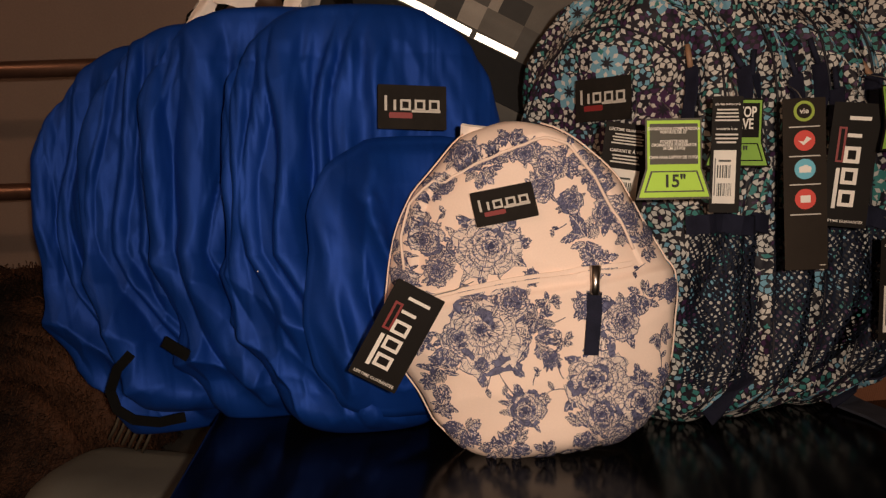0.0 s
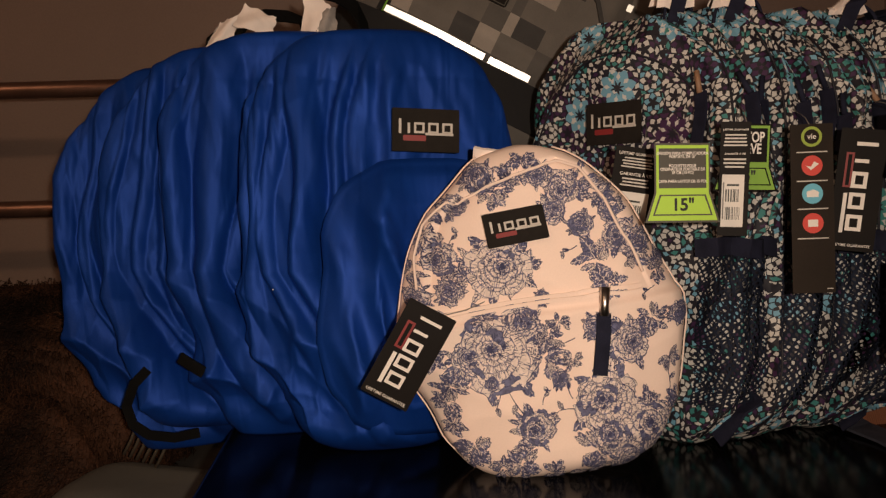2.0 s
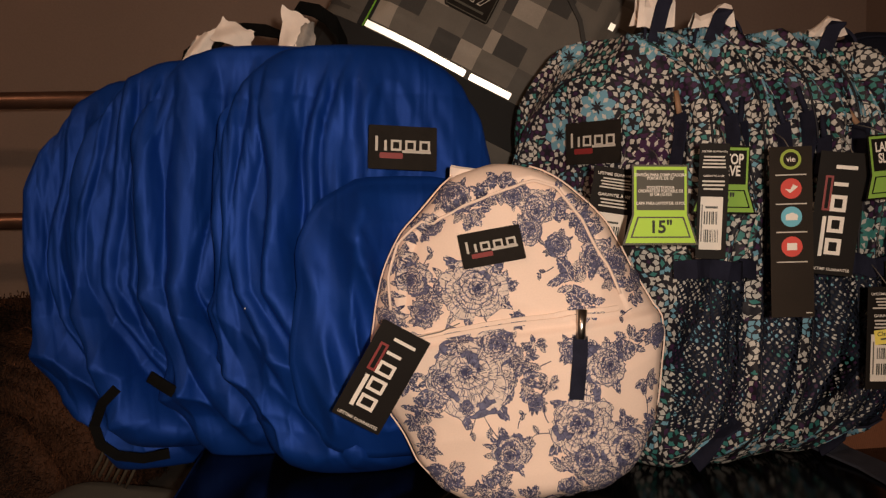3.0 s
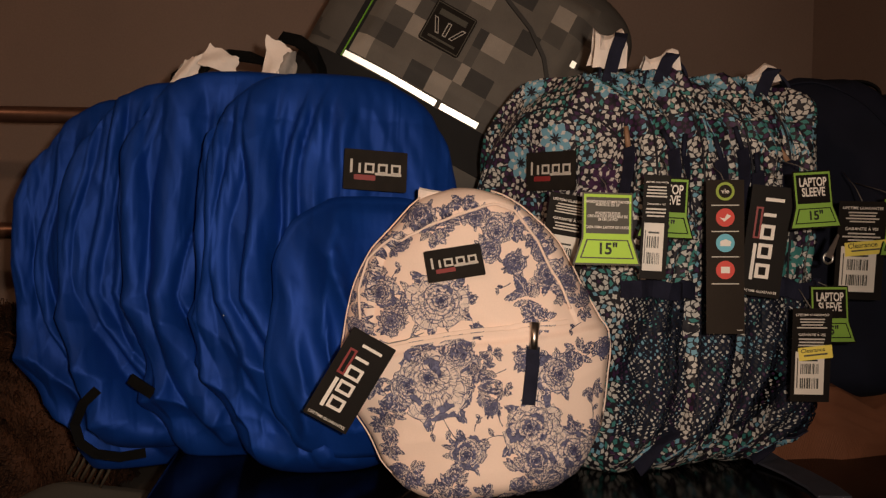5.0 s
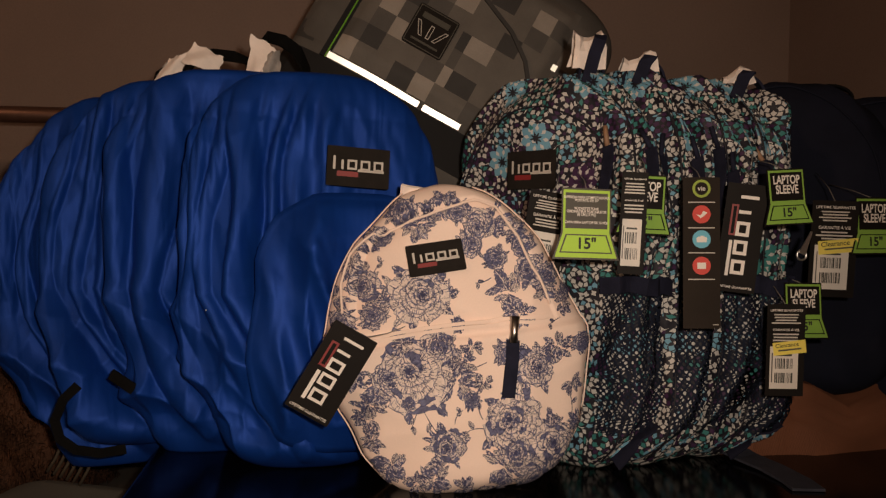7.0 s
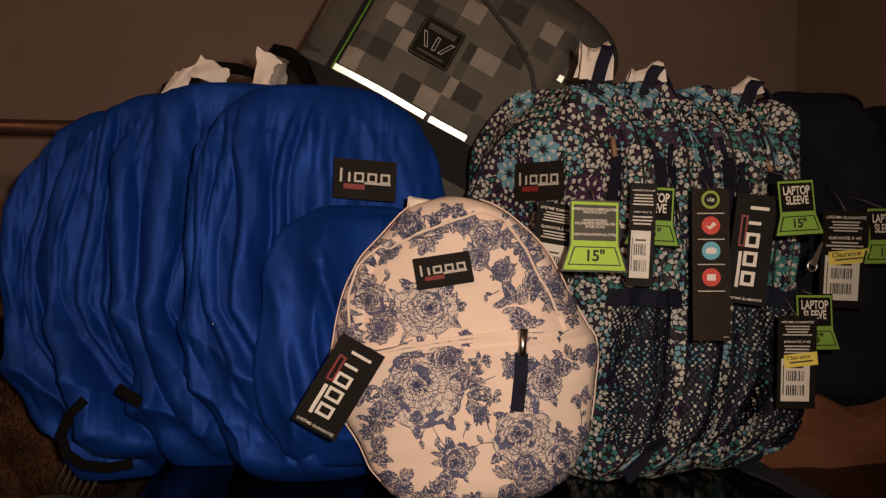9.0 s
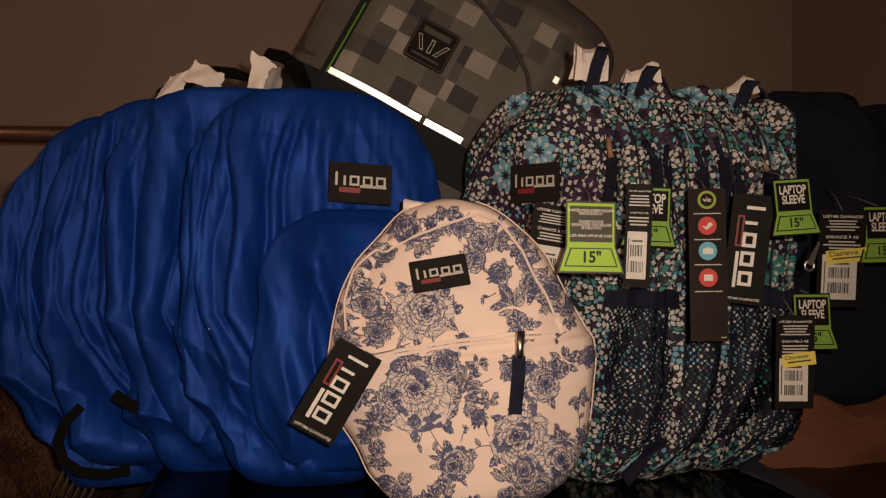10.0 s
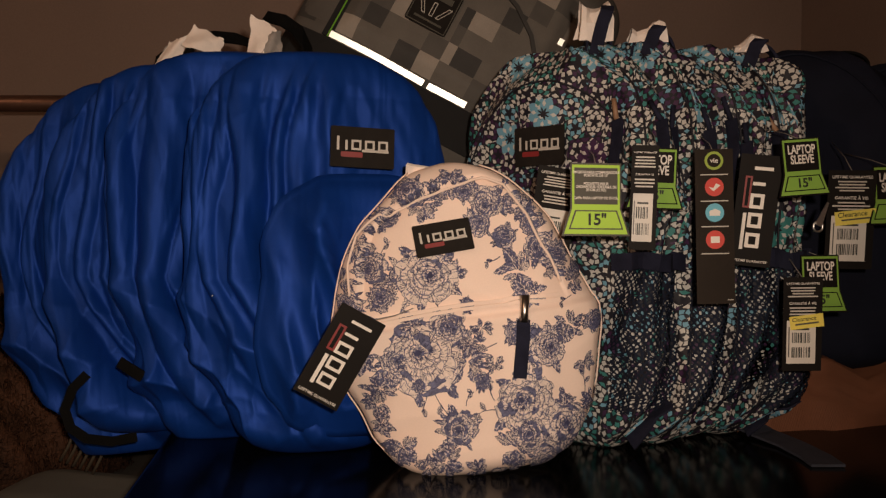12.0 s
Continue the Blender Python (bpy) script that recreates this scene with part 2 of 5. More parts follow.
FUR.node_tree.nodes["Color Ramp"].color_ramp.elements[0].color = (0.010, 0.0045, 0.0025, 1)
FUR.node_tree.nodes["Color Ramp"].color_ramp.elements[0].position = 0.66
FUR.node_tree.nodes["Color Ramp"].color_ramp.elements[1].color = (0.100, 0.042, 0.022, 1)
FUR.node_tree.nodes["Color Ramp"].color_ramp.elements[1].position = 0.95
ORANGE = woven("rust_cloth", (0.20, 0.074, 0.036), 0.75, 0.002, 0.4, vary=0.2)
SHEET = material("grey_sheet", (0.10, 0.095, 0.082), 0.85, vary=0.15, scale=10, bump=0.2)
STRIPE = material("straw_fringe", (0.055, 0.042, 0.027), 0.8, vary=0.3, bump=0.1)
MATTRESS = material("dark_mattress", (0.05, 0.042, 0.036), 0.85, vary=0.2, scale=10, bump=0.2)
SHADE = material("opal_shade", (0.75, 0.70, 0.62), 0.5, vary=0.05, bump=0.0)


# ---- builders ----
def mesh_of(name, verts, faces, mats, uvs=None, slots=None, smooth=True):
    me = bpy.data.meshes.new(name)
    me.from_pydata([tuple(map(float, v)) for v in verts], [], [tuple(map(int, f)) for f in faces])
    for m in mats if isinstance(mats, (list, tuple)) else [mats]:
        me.materials.append(m)
    if uvs is not None:
        layer = me.uv_layers.new(name="UVMap")
        idx = np.empty(len(me.loops), dtype=np.int32)
        me.loops.foreach_get("vertex_index", idx)
        layer.data.foreach_set("uv", np.asarray(uvs, dtype=np.float32)[idx].ravel())
    if slots is not None:
        me.polygons.foreach_set("material_index", np.asarray(slots, dtype=np.int32))
    if smooth:
        me.polygons.foreach_set("use_smooth", np.ones(len(me.polygons), dtype=bool))
    me.update()
    return me


def thing(name, m, label, category, group="", kind=""):
    ob = new(name)
    ob.empty_display_size = 0.05
    ob.matrix_basis = m
    return tagged(ob, label, category, group, kind)


def part(name, me, parent, label="", m=None):
    ob = new(name, me)
    ob.parent = parent
    if m is not None:
        ob.matrix_basis = m
    if label:
        tagged(ob, label)
    return ob


def solid(name, me, m, label, category, group="", kind=""):
    ob = new(name, me)
    ob.matrix_basis = m
    return tagged(ob, label, category, group, kind)


def from_bm(name, bm, mat, smooth=False):
    me = bpy.data.meshes.new(name)
    bm.normal_update()
    bm.to_mesh(me)
    bm.free()
    me.materials.append(mat)
    if smooth:
        me.polygons.foreach_set("use_smooth", np.ones(len(me.polygons), dtype=bool))
    return me


def box(name, size, mat, centre=(0, 0, 0), bevel=0.0, seg=2):
    bm = bmesh.new()
    bmesh.ops.create_cube(bm, size=1.0, matrix=Matrix.Translation(centre) @ Matrix.Diagonal((*size, 1)))
    if bevel:
        bmesh.ops.bevel(bm, geom=bm.edges[:], offset=bevel, segments=seg, affect="EDGES", profile=0.5)
    return from_bm(name, bm, mat)


def tube(name, pts, r, mat, sides=8, closed=False):
    """A round tube along points; r is one radius or one for each point."""
    pts = [Vector(p) for p in pts]
    n = len(pts)
    rs = r if isinstance(r, (list, tuple)) else [r] * n
    verts, faces = [], []
    ref = None
    for i, p in enumerate(pts):
        a, b = pts[(i - 1) % n if closed else max(i - 1, 0)], pts[(i + 1) % n if closed else min(i + 1, n - 1)]
        d = (b - a).normalized()
        if ref is None:
            ref = d.orthogonal().normalized()
        ref = (ref - d * ref.dot(d)).normalized()
        side = d.cross(ref)
        for k in range(sides):
            t = 2 * math.pi * k / sides
            verts.append(p + rs[i] * (math.cos(t) * ref + math.sin(t) * side))
    for i in range(n if closed else n - 1):
        j = (i + 1) % n
        for k in range(sides):
            l = (k + 1) % sides
            faces.append((i * sides + k, i * sides + l, j * sides + l, j * sides + k))
    if not closed:
        faces += [tuple(range(sides))[::-1], tuple((n - 1) * sides + k for k in range(sides))]
    return mesh_of(name, verts, faces, mat)


def ribbon(name, pts, ups, width, thick, mat):
    """A flat strap along points; ups give the direction of its width."""
    verts, faces, uvs = [], [], []
    pts = [Vector(p) for p in pts]
    n = len(pts)
    run = 0.0
    for i, p in enumerate(pts):
        d = (pts[min(i + 1, n - 1)] - pts[max(i - 1, 0)]).normalized()
        up = Vector(ups[i] if isinstance(ups, list) else ups)
        up = (up - d * up.dot(d)).normalized()
        nor = d.cross(up)
        run += (p - pts[max(i - 1, 0)]).length
        for a, b in ((-1, -1), (1, -1), (1, 1), (-1, 1)):
            verts.append(p + up * (a * width / 2) + nor * (b * thick / 2))
            uvs.append((run, a * width / 2))
    for i in range(n - 1):
        for k in range(4):
            l = (k + 1) % 4
            faces.append((4 * i + k, 4 * i + l, 4 * i + 4 + l, 4 * i + 4 + k))
    faces += [(3, 2, 1, 0), (4 * n - 4, 4 * n - 3, 4 * n - 2, 4 * n - 1)]
    return mesh_of(name, verts, faces, mat, uvs, smooth=False)


def slab(name, outline, thick, mat, y=0.0):
    """A plate in the XZ plane with its face at -Y: outline runs round it."""
    n = len(outline)
    verts = [(x, y - thick, z) for x, z in outline] + [(x, y, z) for x, z in outline]
    faces = [tuple(range(n)), tuple(range(2 * n - 1, n - 1, -1))]
    faces += [(i, n + i, n + (i + 1) % n, (i + 1) % n) for i in range(n)]
    me = mesh_of(name, verts, faces, mat, smooth=False)
    bm = bmesh.new()
    bm.from_mesh(me)
    bmesh.ops.recalc_face_normals(bm, faces=bm.faces[:])
    bm.to_mesh(me)
    bm.free()
    return me


def rect(w, h, cx=0.0, cz=0.0, r=0.0, lean=0.0):
    pts = []
    if r <= 0:
        pts = [(-w / 2, -h / 2), (w / 2, -h / 2), (w / 2, h / 2), (-w / 2, h / 2)]
    else:
        for sx, sz, a0 in ((1, -1, -90), (1, 1, 0), (-1, 1, 90), (-1, -1, 180)):
            for k in range(5):
                a = radians(a0 + 22.5 * k)
                pts.append((sx * (w / 2 - r) + r * math.cos(a), sz * (h / 2 - r) + r * math.sin(a)))
    return [(cx + x + lean * z, cz + z) for x, z in pts]


def disc(r, cx=0.0, cz=0.0, n=24):
    return [(cx + r * math.cos(2 * math.pi * k / n), cz + r * math.sin(2 * math.pi * k / n)) for k in range(n)]


def frame_bars(name, w, h, t, thick, mat, y, cx=0.0, cz=0.0, lean=0.0):
    """A rectangular ring with bars of width t."""
    o, i = rect(w, h, cx, cz, lean=lean), rect(w - 2 * t, h - 2 * t, cx, cz, lean=lean)
    verts = [(x, y - thick, z) for x, z in o + i] + [(x, y, z) for x, z in o + i]
    faces = []
    for k in range(4):
        l = (k + 1) % 4
        faces += [(k, l, 4 + l, 4 + k), (k, 8 + k, 8 + l, l), (4 + k, 4 + l, 12 + l, 12 + k)]
    return mesh_of(name, verts, faces, mat, smooth=False)


def words(name, text, height, mat, parent, x=0.0, z=0.0, y=0.0, turn=0.0, squeeze=1.0, align="CENTER", bold=0.012):
    """Lettering in the built-in font, standing in the XZ plane."""
    cu = bpy.data.curves.new(name, "FONT")
    cu.body, cu.size, cu.align_x, cu.align_y = text, height * 1.38, align, "CENTER"
    cu.space_line = 0.82
    cu.offset = height * bold
    tmp = new(name, cu)
    dg = bpy.context.evaluated_depsgraph_get()
    me = bpy.data.meshes.new_from_object(tmp.evaluated_get(dg))
    bpy.data.objects.remove(tmp)
    bpy.data.curves.remove(cu)
    me.materials.clear()
    me.materials.append(mat)
    me.transform(Matrix.Translation((x, y, z)) @ Matrix.Rotation(radians(turn), 4, "Y") @ Matrix.Diagonal((squeeze, 1, 1, 1)) @ Matrix.Rotation(radians(90), 4, "X"))
    return part(name, me, parent)


def noise2(x, y, seed=0):
    """Smooth value noise, -1 to 1, on arrays."""
    xi, yi = np.floor(x).astype(np.int64), np.floor(y).astype(np.int64)
    xf, yf = x - xi, y - yi
    u, v = xf * xf * (3 - 2 * xf), yf * yf * (3 - 2 * yf)

    def h(a, b):
        n = (a * 374761393 + b * 668265263 + seed * 982451653) & 0x7FFFFFFF
        n = ((n ^ (n >> 13)) * 1274126177) & 0x7FFFFFFF
        return ((n ^ (n >> 16)) & 0xFFFF) / 32767.5 - 1

    return (h(xi, yi) * (1 - u) + h(xi + 1, yi) * u) * (1 - v) + (h(xi, yi + 1) * (1 - u) + h(xi + 1, yi + 1) * u) * v


def ridge(x, y, seed=0):
    return 1 - 2 * np.abs(noise2(x, y, seed))


def panels(x, y, seed=0):
    """Hollow panels that meet in sharp ridges, as pulled cloth does: 0 in a hollow, about 0.6 on a ridge."""
    xi, yi = np.floor(x).astype(np.int64), np.floor(y).astype(np.int64)
    best = np.full(np.shape(x), 9.0)
    for dx in (-1, 0, 1):
        for dy in (-1, 0, 1):
            a, b = xi + dx, yi + dy
            n = (a * 374761393 + b * 668265263 + seed * 982451653) & 0x7FFFFFFF
            n = ((n ^ (n >> 13)) * 1274126177) & 0x7FFFFFFF
            n = n ^ (n >> 16)
            px, py = a + (n & 0xFF) / 255.0, b + ((n >> 8) & 0xFF) / 255.0
            best = np.minimum(best, (x - px) ** 2 + (y - py) ** 2)
    return np.minimum(best, 1.0)


class Bag:
    """The soft body of a backpack: base at the origin, front towards -Y. phi 0 is its right edge, a quarter turn its front."""

    def __init__(self, w, h, d, dome=0.45, pt=2.2, base=0.18, pb=2.4, flat=0.6, n=2.8, top_depth=0.5, crease=None, nu=150, nv=110, skew=None):
        self.w, self.h, self.d, self.n = w, h, d, n
        self.dome, self.pt, self.base, self.pb, self.flat = dome, pt, base, pb, flat
        phi = np.linspace(0, 2 * math.pi, nu + 1)
        v = np.linspace(0, 1, nv + 1)
        V, PH = np.meshgrid(v, phi, indexing="ij")
        hw, hd = self.half(V)
        hd = hd * (1 - (1 - top_depth) * V ** 1.4)
        c, s = np.cos(PH), np.sin(PH)
        X = hw * np.sign(c) * np.abs(c) ** (2 / n)
        Y = -hd * np.sign(s) * np.abs(s) ** (2 / n)
        if skew is not None:
            X = X * skew(X, V * h)
        Z = V * h
        P = np.stack([X, Y, Z], -1)
        N = self.normals(P)
        if crease is not None:
            fade = np.clip(V / 0.10, 0, 1) * np.clip((1 - V) / 0.02, 0, 1)
            P = P + N * (crease(X, Z, PH) * fade)[..., None]
            P[..., 2] = np.maximum(P[..., 2], 0)
            N = self.normals(P)
        self.P, self.N, self.nu, self.nv = P, N, nu, nv

    def half(self, V):
        s = np.clip((V - (1 - self.dome)) / self.dome, 0, 0.9995)
        q = np.clip((self.base - V) / self.base, 0, 1)
        a = (1 - s ** self.pt) ** (1 / self.pt)
        b = (1 - (1 - self.flat ** self.pb) * q ** self.pb) ** (1 / self.pb)
        hw = self.w / 2 * np.maximum(a, 0.03) * b
        s2 = np.clip((V - 0.86) / 0.14, 0, 0.9995)
        q2 = np.clip((0.07 - V) / 0.07, 0, 1)
        hd = self.d / 2 * np.maximum((1 - s2 ** 2.5) ** 0.5, 0.06) * (1 - 0.35 * q2 ** 2)
        return hw, hd

    @staticmethod
    def normals(P):
        gu = np.gradient(P, axis=1)
        e = P[:, 1] - P[:, -2]
        gu[:, 0] = gu[:, -1] = e / 2
        gv = np.gradient(P, axis=0)
        N = np.cross(gu, gv)
        N /= np.linalg.norm(N, axis=-1, keepdims=True) + 1e-12
        out = P - P.mean(axis=1, keepdims=True)
        if (N[len(N) // 2] * out[len(N) // 2]).sum() < 0:
            N = -N
        return N

    def mesh(self, name, mat):
        nu, nv, P = self.nu, self.nv, self.P
        verts = P[:, :-1].reshape(-1, 3)
        faces = []
        for j in range(nv):
            for i in range(nu):
                k = (i + 1) % nu
                faces.append((j * nu + k, j * nu + i, (j + 1) * nu + i, (j + 1) * nu + k))
        faces.append(tuple(range(nu)))
        faces.append(tuple(range((nv + 1) * nu - 1, nv * nu - 1, -1)))
        me = mesh_of(name, verts, faces, mat)
        bm = bmesh.new()
        bm.from_mesh(me)
        bmesh.ops.recalc_face_normals(bm, faces=bm.faces[:])
        # cloth coordinates: the front and back, the gusset and the top are cut from the print as pieces of their own
        layer = bm.loops.layers.uv.new("UVMap")
        for f in bm.faces:
            ay, az = abs(f.normal.y), abs(f.normal.z)
            top = az > 0.93
            side = not top and ay < 0.55
            for lp in f.loops:
                p = lp.vert.co
                lp[layer].uv = (p.x, 0.7 + p.y) if top else (0.6 + p.y, p.z) if side else (p.x, p.z)
        bm.to_mesh(me)
        bm.free()
        return me

    def on(self, phi, v, off=0.0):
        """A place on the surface, lifted by off."""
        a = (phi % (2 * math.pi)) / (2 * math.pi) * self.nu
        b = min(max(v, 0.0), 1.0) * self.nv
        i, j = min(int(a), self.nu - 1), min(int(b), self.nv - 1)
        f, g = a - i, b - j

        def mix(A):
            return (A[j, i] * (1 - f) + A[j, i + 1] * f) * (1 - g) + (A[j + 1, i] * (1 - f) + A[j + 1, i + 1] * f) * g

        nor = mix(self.N)
        return Vector(mix(self.P) + nor / (np.linalg.norm(nor) + 1e-9) * off)

    def front(self, x, z, off=0.0):
        v = min(max(z / self.h, 0.0), 0.999)
        hw, _ = self.half(np.array(v))
        t = min(max(x / float(hw), -0.999), 0.999)
        return self.on(math.acos(math.copysign(abs(t) ** (self.n / 2), t)), v, off)


def shell(name, bag, outline, lift, mat, rings=10, edge=0.002, pucker=0.0):
    """A raised panel sewn to the bag's front: outline is a loop of (x, z); lift is its height in the middle."""
    n = len(outline)
    cx, cz = sum(p[0] for p in outline) / n, sum(p[1] for p in outline) / n
    verts, faces, uvs = [], [], []
    for k in range(rings + 1):
        s = 1 - k / (rings + 1)
        up = edge + lift * (1 - s ** 6)
        if k == 0:
            up = -0.001
        if k == 1:
            s, up = 0.995, edge + lift * 0.25
        for x, z in outline:
            px, pz = cx + (x - cx) * s, cz + (z - cz) * s
            dent = pucker * float(panels(np.array(px * 30 + pz * 9), np.array(pz * 7 - px * 5), 5)) * (1 - s ** 4)
            verts.append(bag.front(px, pz, up + dent))
            uvs.append((px, pz))
    verts.append(bag.front(cx, cz, edge + lift))
    uvs.append((cx, cz))
    for k in range(rings):
        for i in range(n):
            j = (i + 1) % n
            faces.append((k * n + i, k * n + j, (k + 1) * n + j, (k + 1) * n + i))
    faces += [(rings * n + i, rings * n + (i + 1) % n, (rings + 1) * n) for i in range(n)]
    return mesh_of(name, verts, faces, mat, uvs)


def badge_shapes(w, h, parent, y=0.0, ink=None, red=None):
    """The maker's mark as plain shapes: five pale blocks, a long underline and a red bar."""
    ink, red, t = ink or INK_DIM, red or INK_RED, 0.0003
    k = w * 0.038
    part("mark", slab("mark", rect(k, h * 0.34, -w * 0.385, h * 0.08), t, ink, y), parent)
    part("mark", slab("mark", rect(k, h * 0.24, -w * 0.255, h * 0.04), t, ink, y), parent)
    for cx in (-w * 0.10, w * 0.11, w * 0.32):
        part("mark", frame_bars("mark", w * 0.155, h * 0.25, k * 0.85, t, ink, y, cx, h * 0.05), parent)
    part("mark", slab("mark", rect(w * 0.42, k * 1.0, w * 0.20, -h * 0.085), t, ink, y), parent)
    part("mark", slab("mark", rect(w * 0.34, h * 0.13, -w * 0.17, -h * 0.19, r=h * 0.03), t, red, y), parent)


def badge(bag_ob, bag, x, z, w, h, lean=0.0, lift=0.005):
    """A sewn cloth badge on the front of a bag, square to the cloth under it."""
    o = bag.front(x, z, 0.0012)
    ex = (bag.front(x + w / 3, z, 0.0012) - bag.front(x - w / 3, z, 0.0012)).normalized()
    ez = (bag.front(x, z + h / 3, 0.0012) - bag.front(x, z - h / 3, 0.0012)).normalized()
    ey = ez.cross(ex).normalized()
    ez = ex.cross(ey).normalized()
    m = Matrix((ex, ey, ez)).transposed().to_4x4()
    m.translation = o - ey * lift
    m = m @ pose(0, 0, 0, 0, lean, 0)
    ob = part("badge", slab("badge", rect(w, h, r=0.0015), 0.0012, PATCH, 0.0005), bag_ob, "black woven badge with pale mark", m)
    badge_shapes(w, h, ob, -0.0007)
    return ob


def carry_loop(bag_ob, at, turn, wide, high, strap, wrap, seed):
    """A webbing hand loop at the top of a bag, with white tissue wound round it."""
    rng = random.Random(seed)
    pts = [(-wide / 2 * math.cos(a), 0.0, high * math.sin(a) - 0.012) for a in np.linspace(0.0, math.pi, 15)]
    ob = part("carry_loop", ribbon("carry_loop", pts, (0, 1, 0), 0.020, 0.003, strap), bag_ob, "", pose(*at, 0, 0, turn))
    if wrap:
        # a folded sheet of tissue hung over the loop like a tent, crumpled, open at both ends
        cx, top, wid, drop, lean = wrap
        verts, faces = [], []
        nx, rows = 6, ((-0.017, -1.0), (-0.016, -0.5), (-0.011, -0.12), (0.0, 0.0), (0.011, -0.12), (0.016, -0.45), (0.017, -0.8))
        for i in range(nx + 1):
            f = i / nx - 0.5
            for y, z in rows:
                k = 1.0 + 0.35 * abs(f) * rng.uniform(0.2, 1.4)
                verts.append((cx + wid * f * (0.86 - 0.28 * z * rng.uniform(0.3, 1)) + lean * z * drop + rng.uniform(-1, 1) * 0.0012, y * k + rng.uniform(-1, 1) * 0.002, top + drop * z + 0.006 * math.sin(5 * f + seed) * (1 + z) + rng.uniform(-1, 1) * 0.0016))
        n = len(rows)
        for i in range(nx):
            for j in range(n - 1):
                faces.append((i * n + j, (i + 1) * n + j, (i + 1) * n + j + 1, i * n + j + 1))
        part("tissue_wrap", mesh_of("tissue_wrap", verts, faces, TISSUE, smooth=False), ob, "crumpled white tissue wrap")
        if strap is WEB_NAVY:
            band = [(cx + 0.014, -0.010, top - 0.004), (cx + 0.011, -0.021, top - 0.25 * drop), (cx + 0.005, -0.023, top - 0.6 * drop), (cx - 0.004, -0.021, -0.014)]
            part("webbing_end", ribbon("webbing_end", band, (1, 0, 0), 0.015, 0.003, strap), ob, "navy webbing over the tissue")
    return ob


# ---- the room ----
def room():
    back, side, left, front, high = 1.66, 0.845, -2.4, -2.2, 2.45
    T = 0.1
    solid("floor", box("floor", (side - left + 2 * T, back - front + 2 * T, 0.1), FLOORM, ((side + left) / 2, (back + front) / 2, -0.05)), Matrix(), "dark wooden bedroom floor", "floor", kind="structure")
    solid("ceiling", box("ceiling", (side - left + 2 * T, back - front + 2 * T, 0.1), CEIL, ((side + left) / 2, (back + front) / 2, high + 0.05)), Matrix(), "plain painted bedroom ceiling", "ceiling", kind="structure")
    solid("wall_north", box("wall_north", (side - left + 2 * T, T, high), WALL, ((side + left) / 2, back + T / 2, high / 2)), Matrix(), "dim brown painted bedroom wall behind the bed", "wall", kind="structure")
    solid("wall_south", box("wall_south", (side - left + 2 * T, T, high), WALL, ((side + left) / 2, front - T / 2, high / 2)), Matrix(), "dim brown painted bedroom wall", "wall", kind="structure")
    solid("wall_east", box("wall_east", (T, back - front, high), WALL, (side + T / 2, (back + front) / 2, high / 2)), Matrix(), "dim brown painted side wall of the bedroom", "wall", kind="structure")
    solid("wall_west", box("wall_west", (T, back - front, high), WALL, (left - T / 2, (back + front) / 2, high / 2)), Matrix(), "dim brown painted side wall of the bedroom", "wall", kind="structure")


def console_table():
    t = thing("console_table", pose(0.276, 0.78, 0.025, 0, 0, 5.0), "black high-gloss lacquered table holding the backpacks", "table")
    part("tabletop", box("tabletop", (1.02, 0.68, 0.032), LACQUER, (0, 0, 0.739), 0.004, 3), t)
    part("apron", box("apron", (0.94, 0.60, 0.08), LACQUER, (0, 0, 0.683), 0.002), t)
    for sx in (-1, 1):
        for sy in (-1, 1):
            part("leg", box("leg", (0.05, 0.05, 0.668), LACQUER, (sx * 0.43, sy * 0.26, 0.309), 0.003), t)


def cushion(w, d, h, seed, nu=140, nv=90, rough=0.02):
    """A soft block: a pillow-like slab with sagging, wrinkled faces."""
    verts, faces, uvs = [], [], []
    ph = np.linspace(0, 2 * math.pi, nu, endpoint=False)
    th = np.linspace(-math.pi / 2, math.pi / 2, nv)
    for t in th:
        for p in ph:
            c, s = math.cos(p), math.sin(p)
            ct, st = math.cos(t), math.sin(t)
            x = w / 2 * math.copysign(abs(c) ** 0.5, c) * ct ** 0.45
            y = d / 2 * math.copysign(abs(s) ** 0.5, s) * ct ** 0.45
            z = h / 2 * math.copysign(abs(st) ** 0.7, st)
            verts.append((x, y, z))
            uvs.append((x, y + z))
    V = np.array(verts)
    if rough > 0.02:
        out = V / (np.linalg.norm(V, axis=1, keepdims=True) + 1e-6)
        V = V + out * (rough * 1.2 * panels(V[:, 0] * 15 + V[:, 2] * 9, V[:, 1] * 9 + V[:, 2] * 14, seed))[:, None]
        V = V + out * (rough * 0.45 * panels(V[:, 0] * 34 + V[:, 1] * 9, V[:, 2] * 40 + V[:, 1] * 20, seed + 1))[:, None]
    V[:, 2] += rough * (ridge(V[:, 0] * 7, V[:, 1] * 9, seed) + 0.5 * noise2(V[:, 0] * 23, V[:, 1] * 23, seed + 3)) * (V[:, 2] > 0)
    for j in range(nv - 1):
        for i in range(nu):
            k = (i + 1) % nu
            faces.append((j * nu + i, j * nu + k, (j + 1) * nu + k, (j + 1) * nu + i))
    return V, faces, uvs


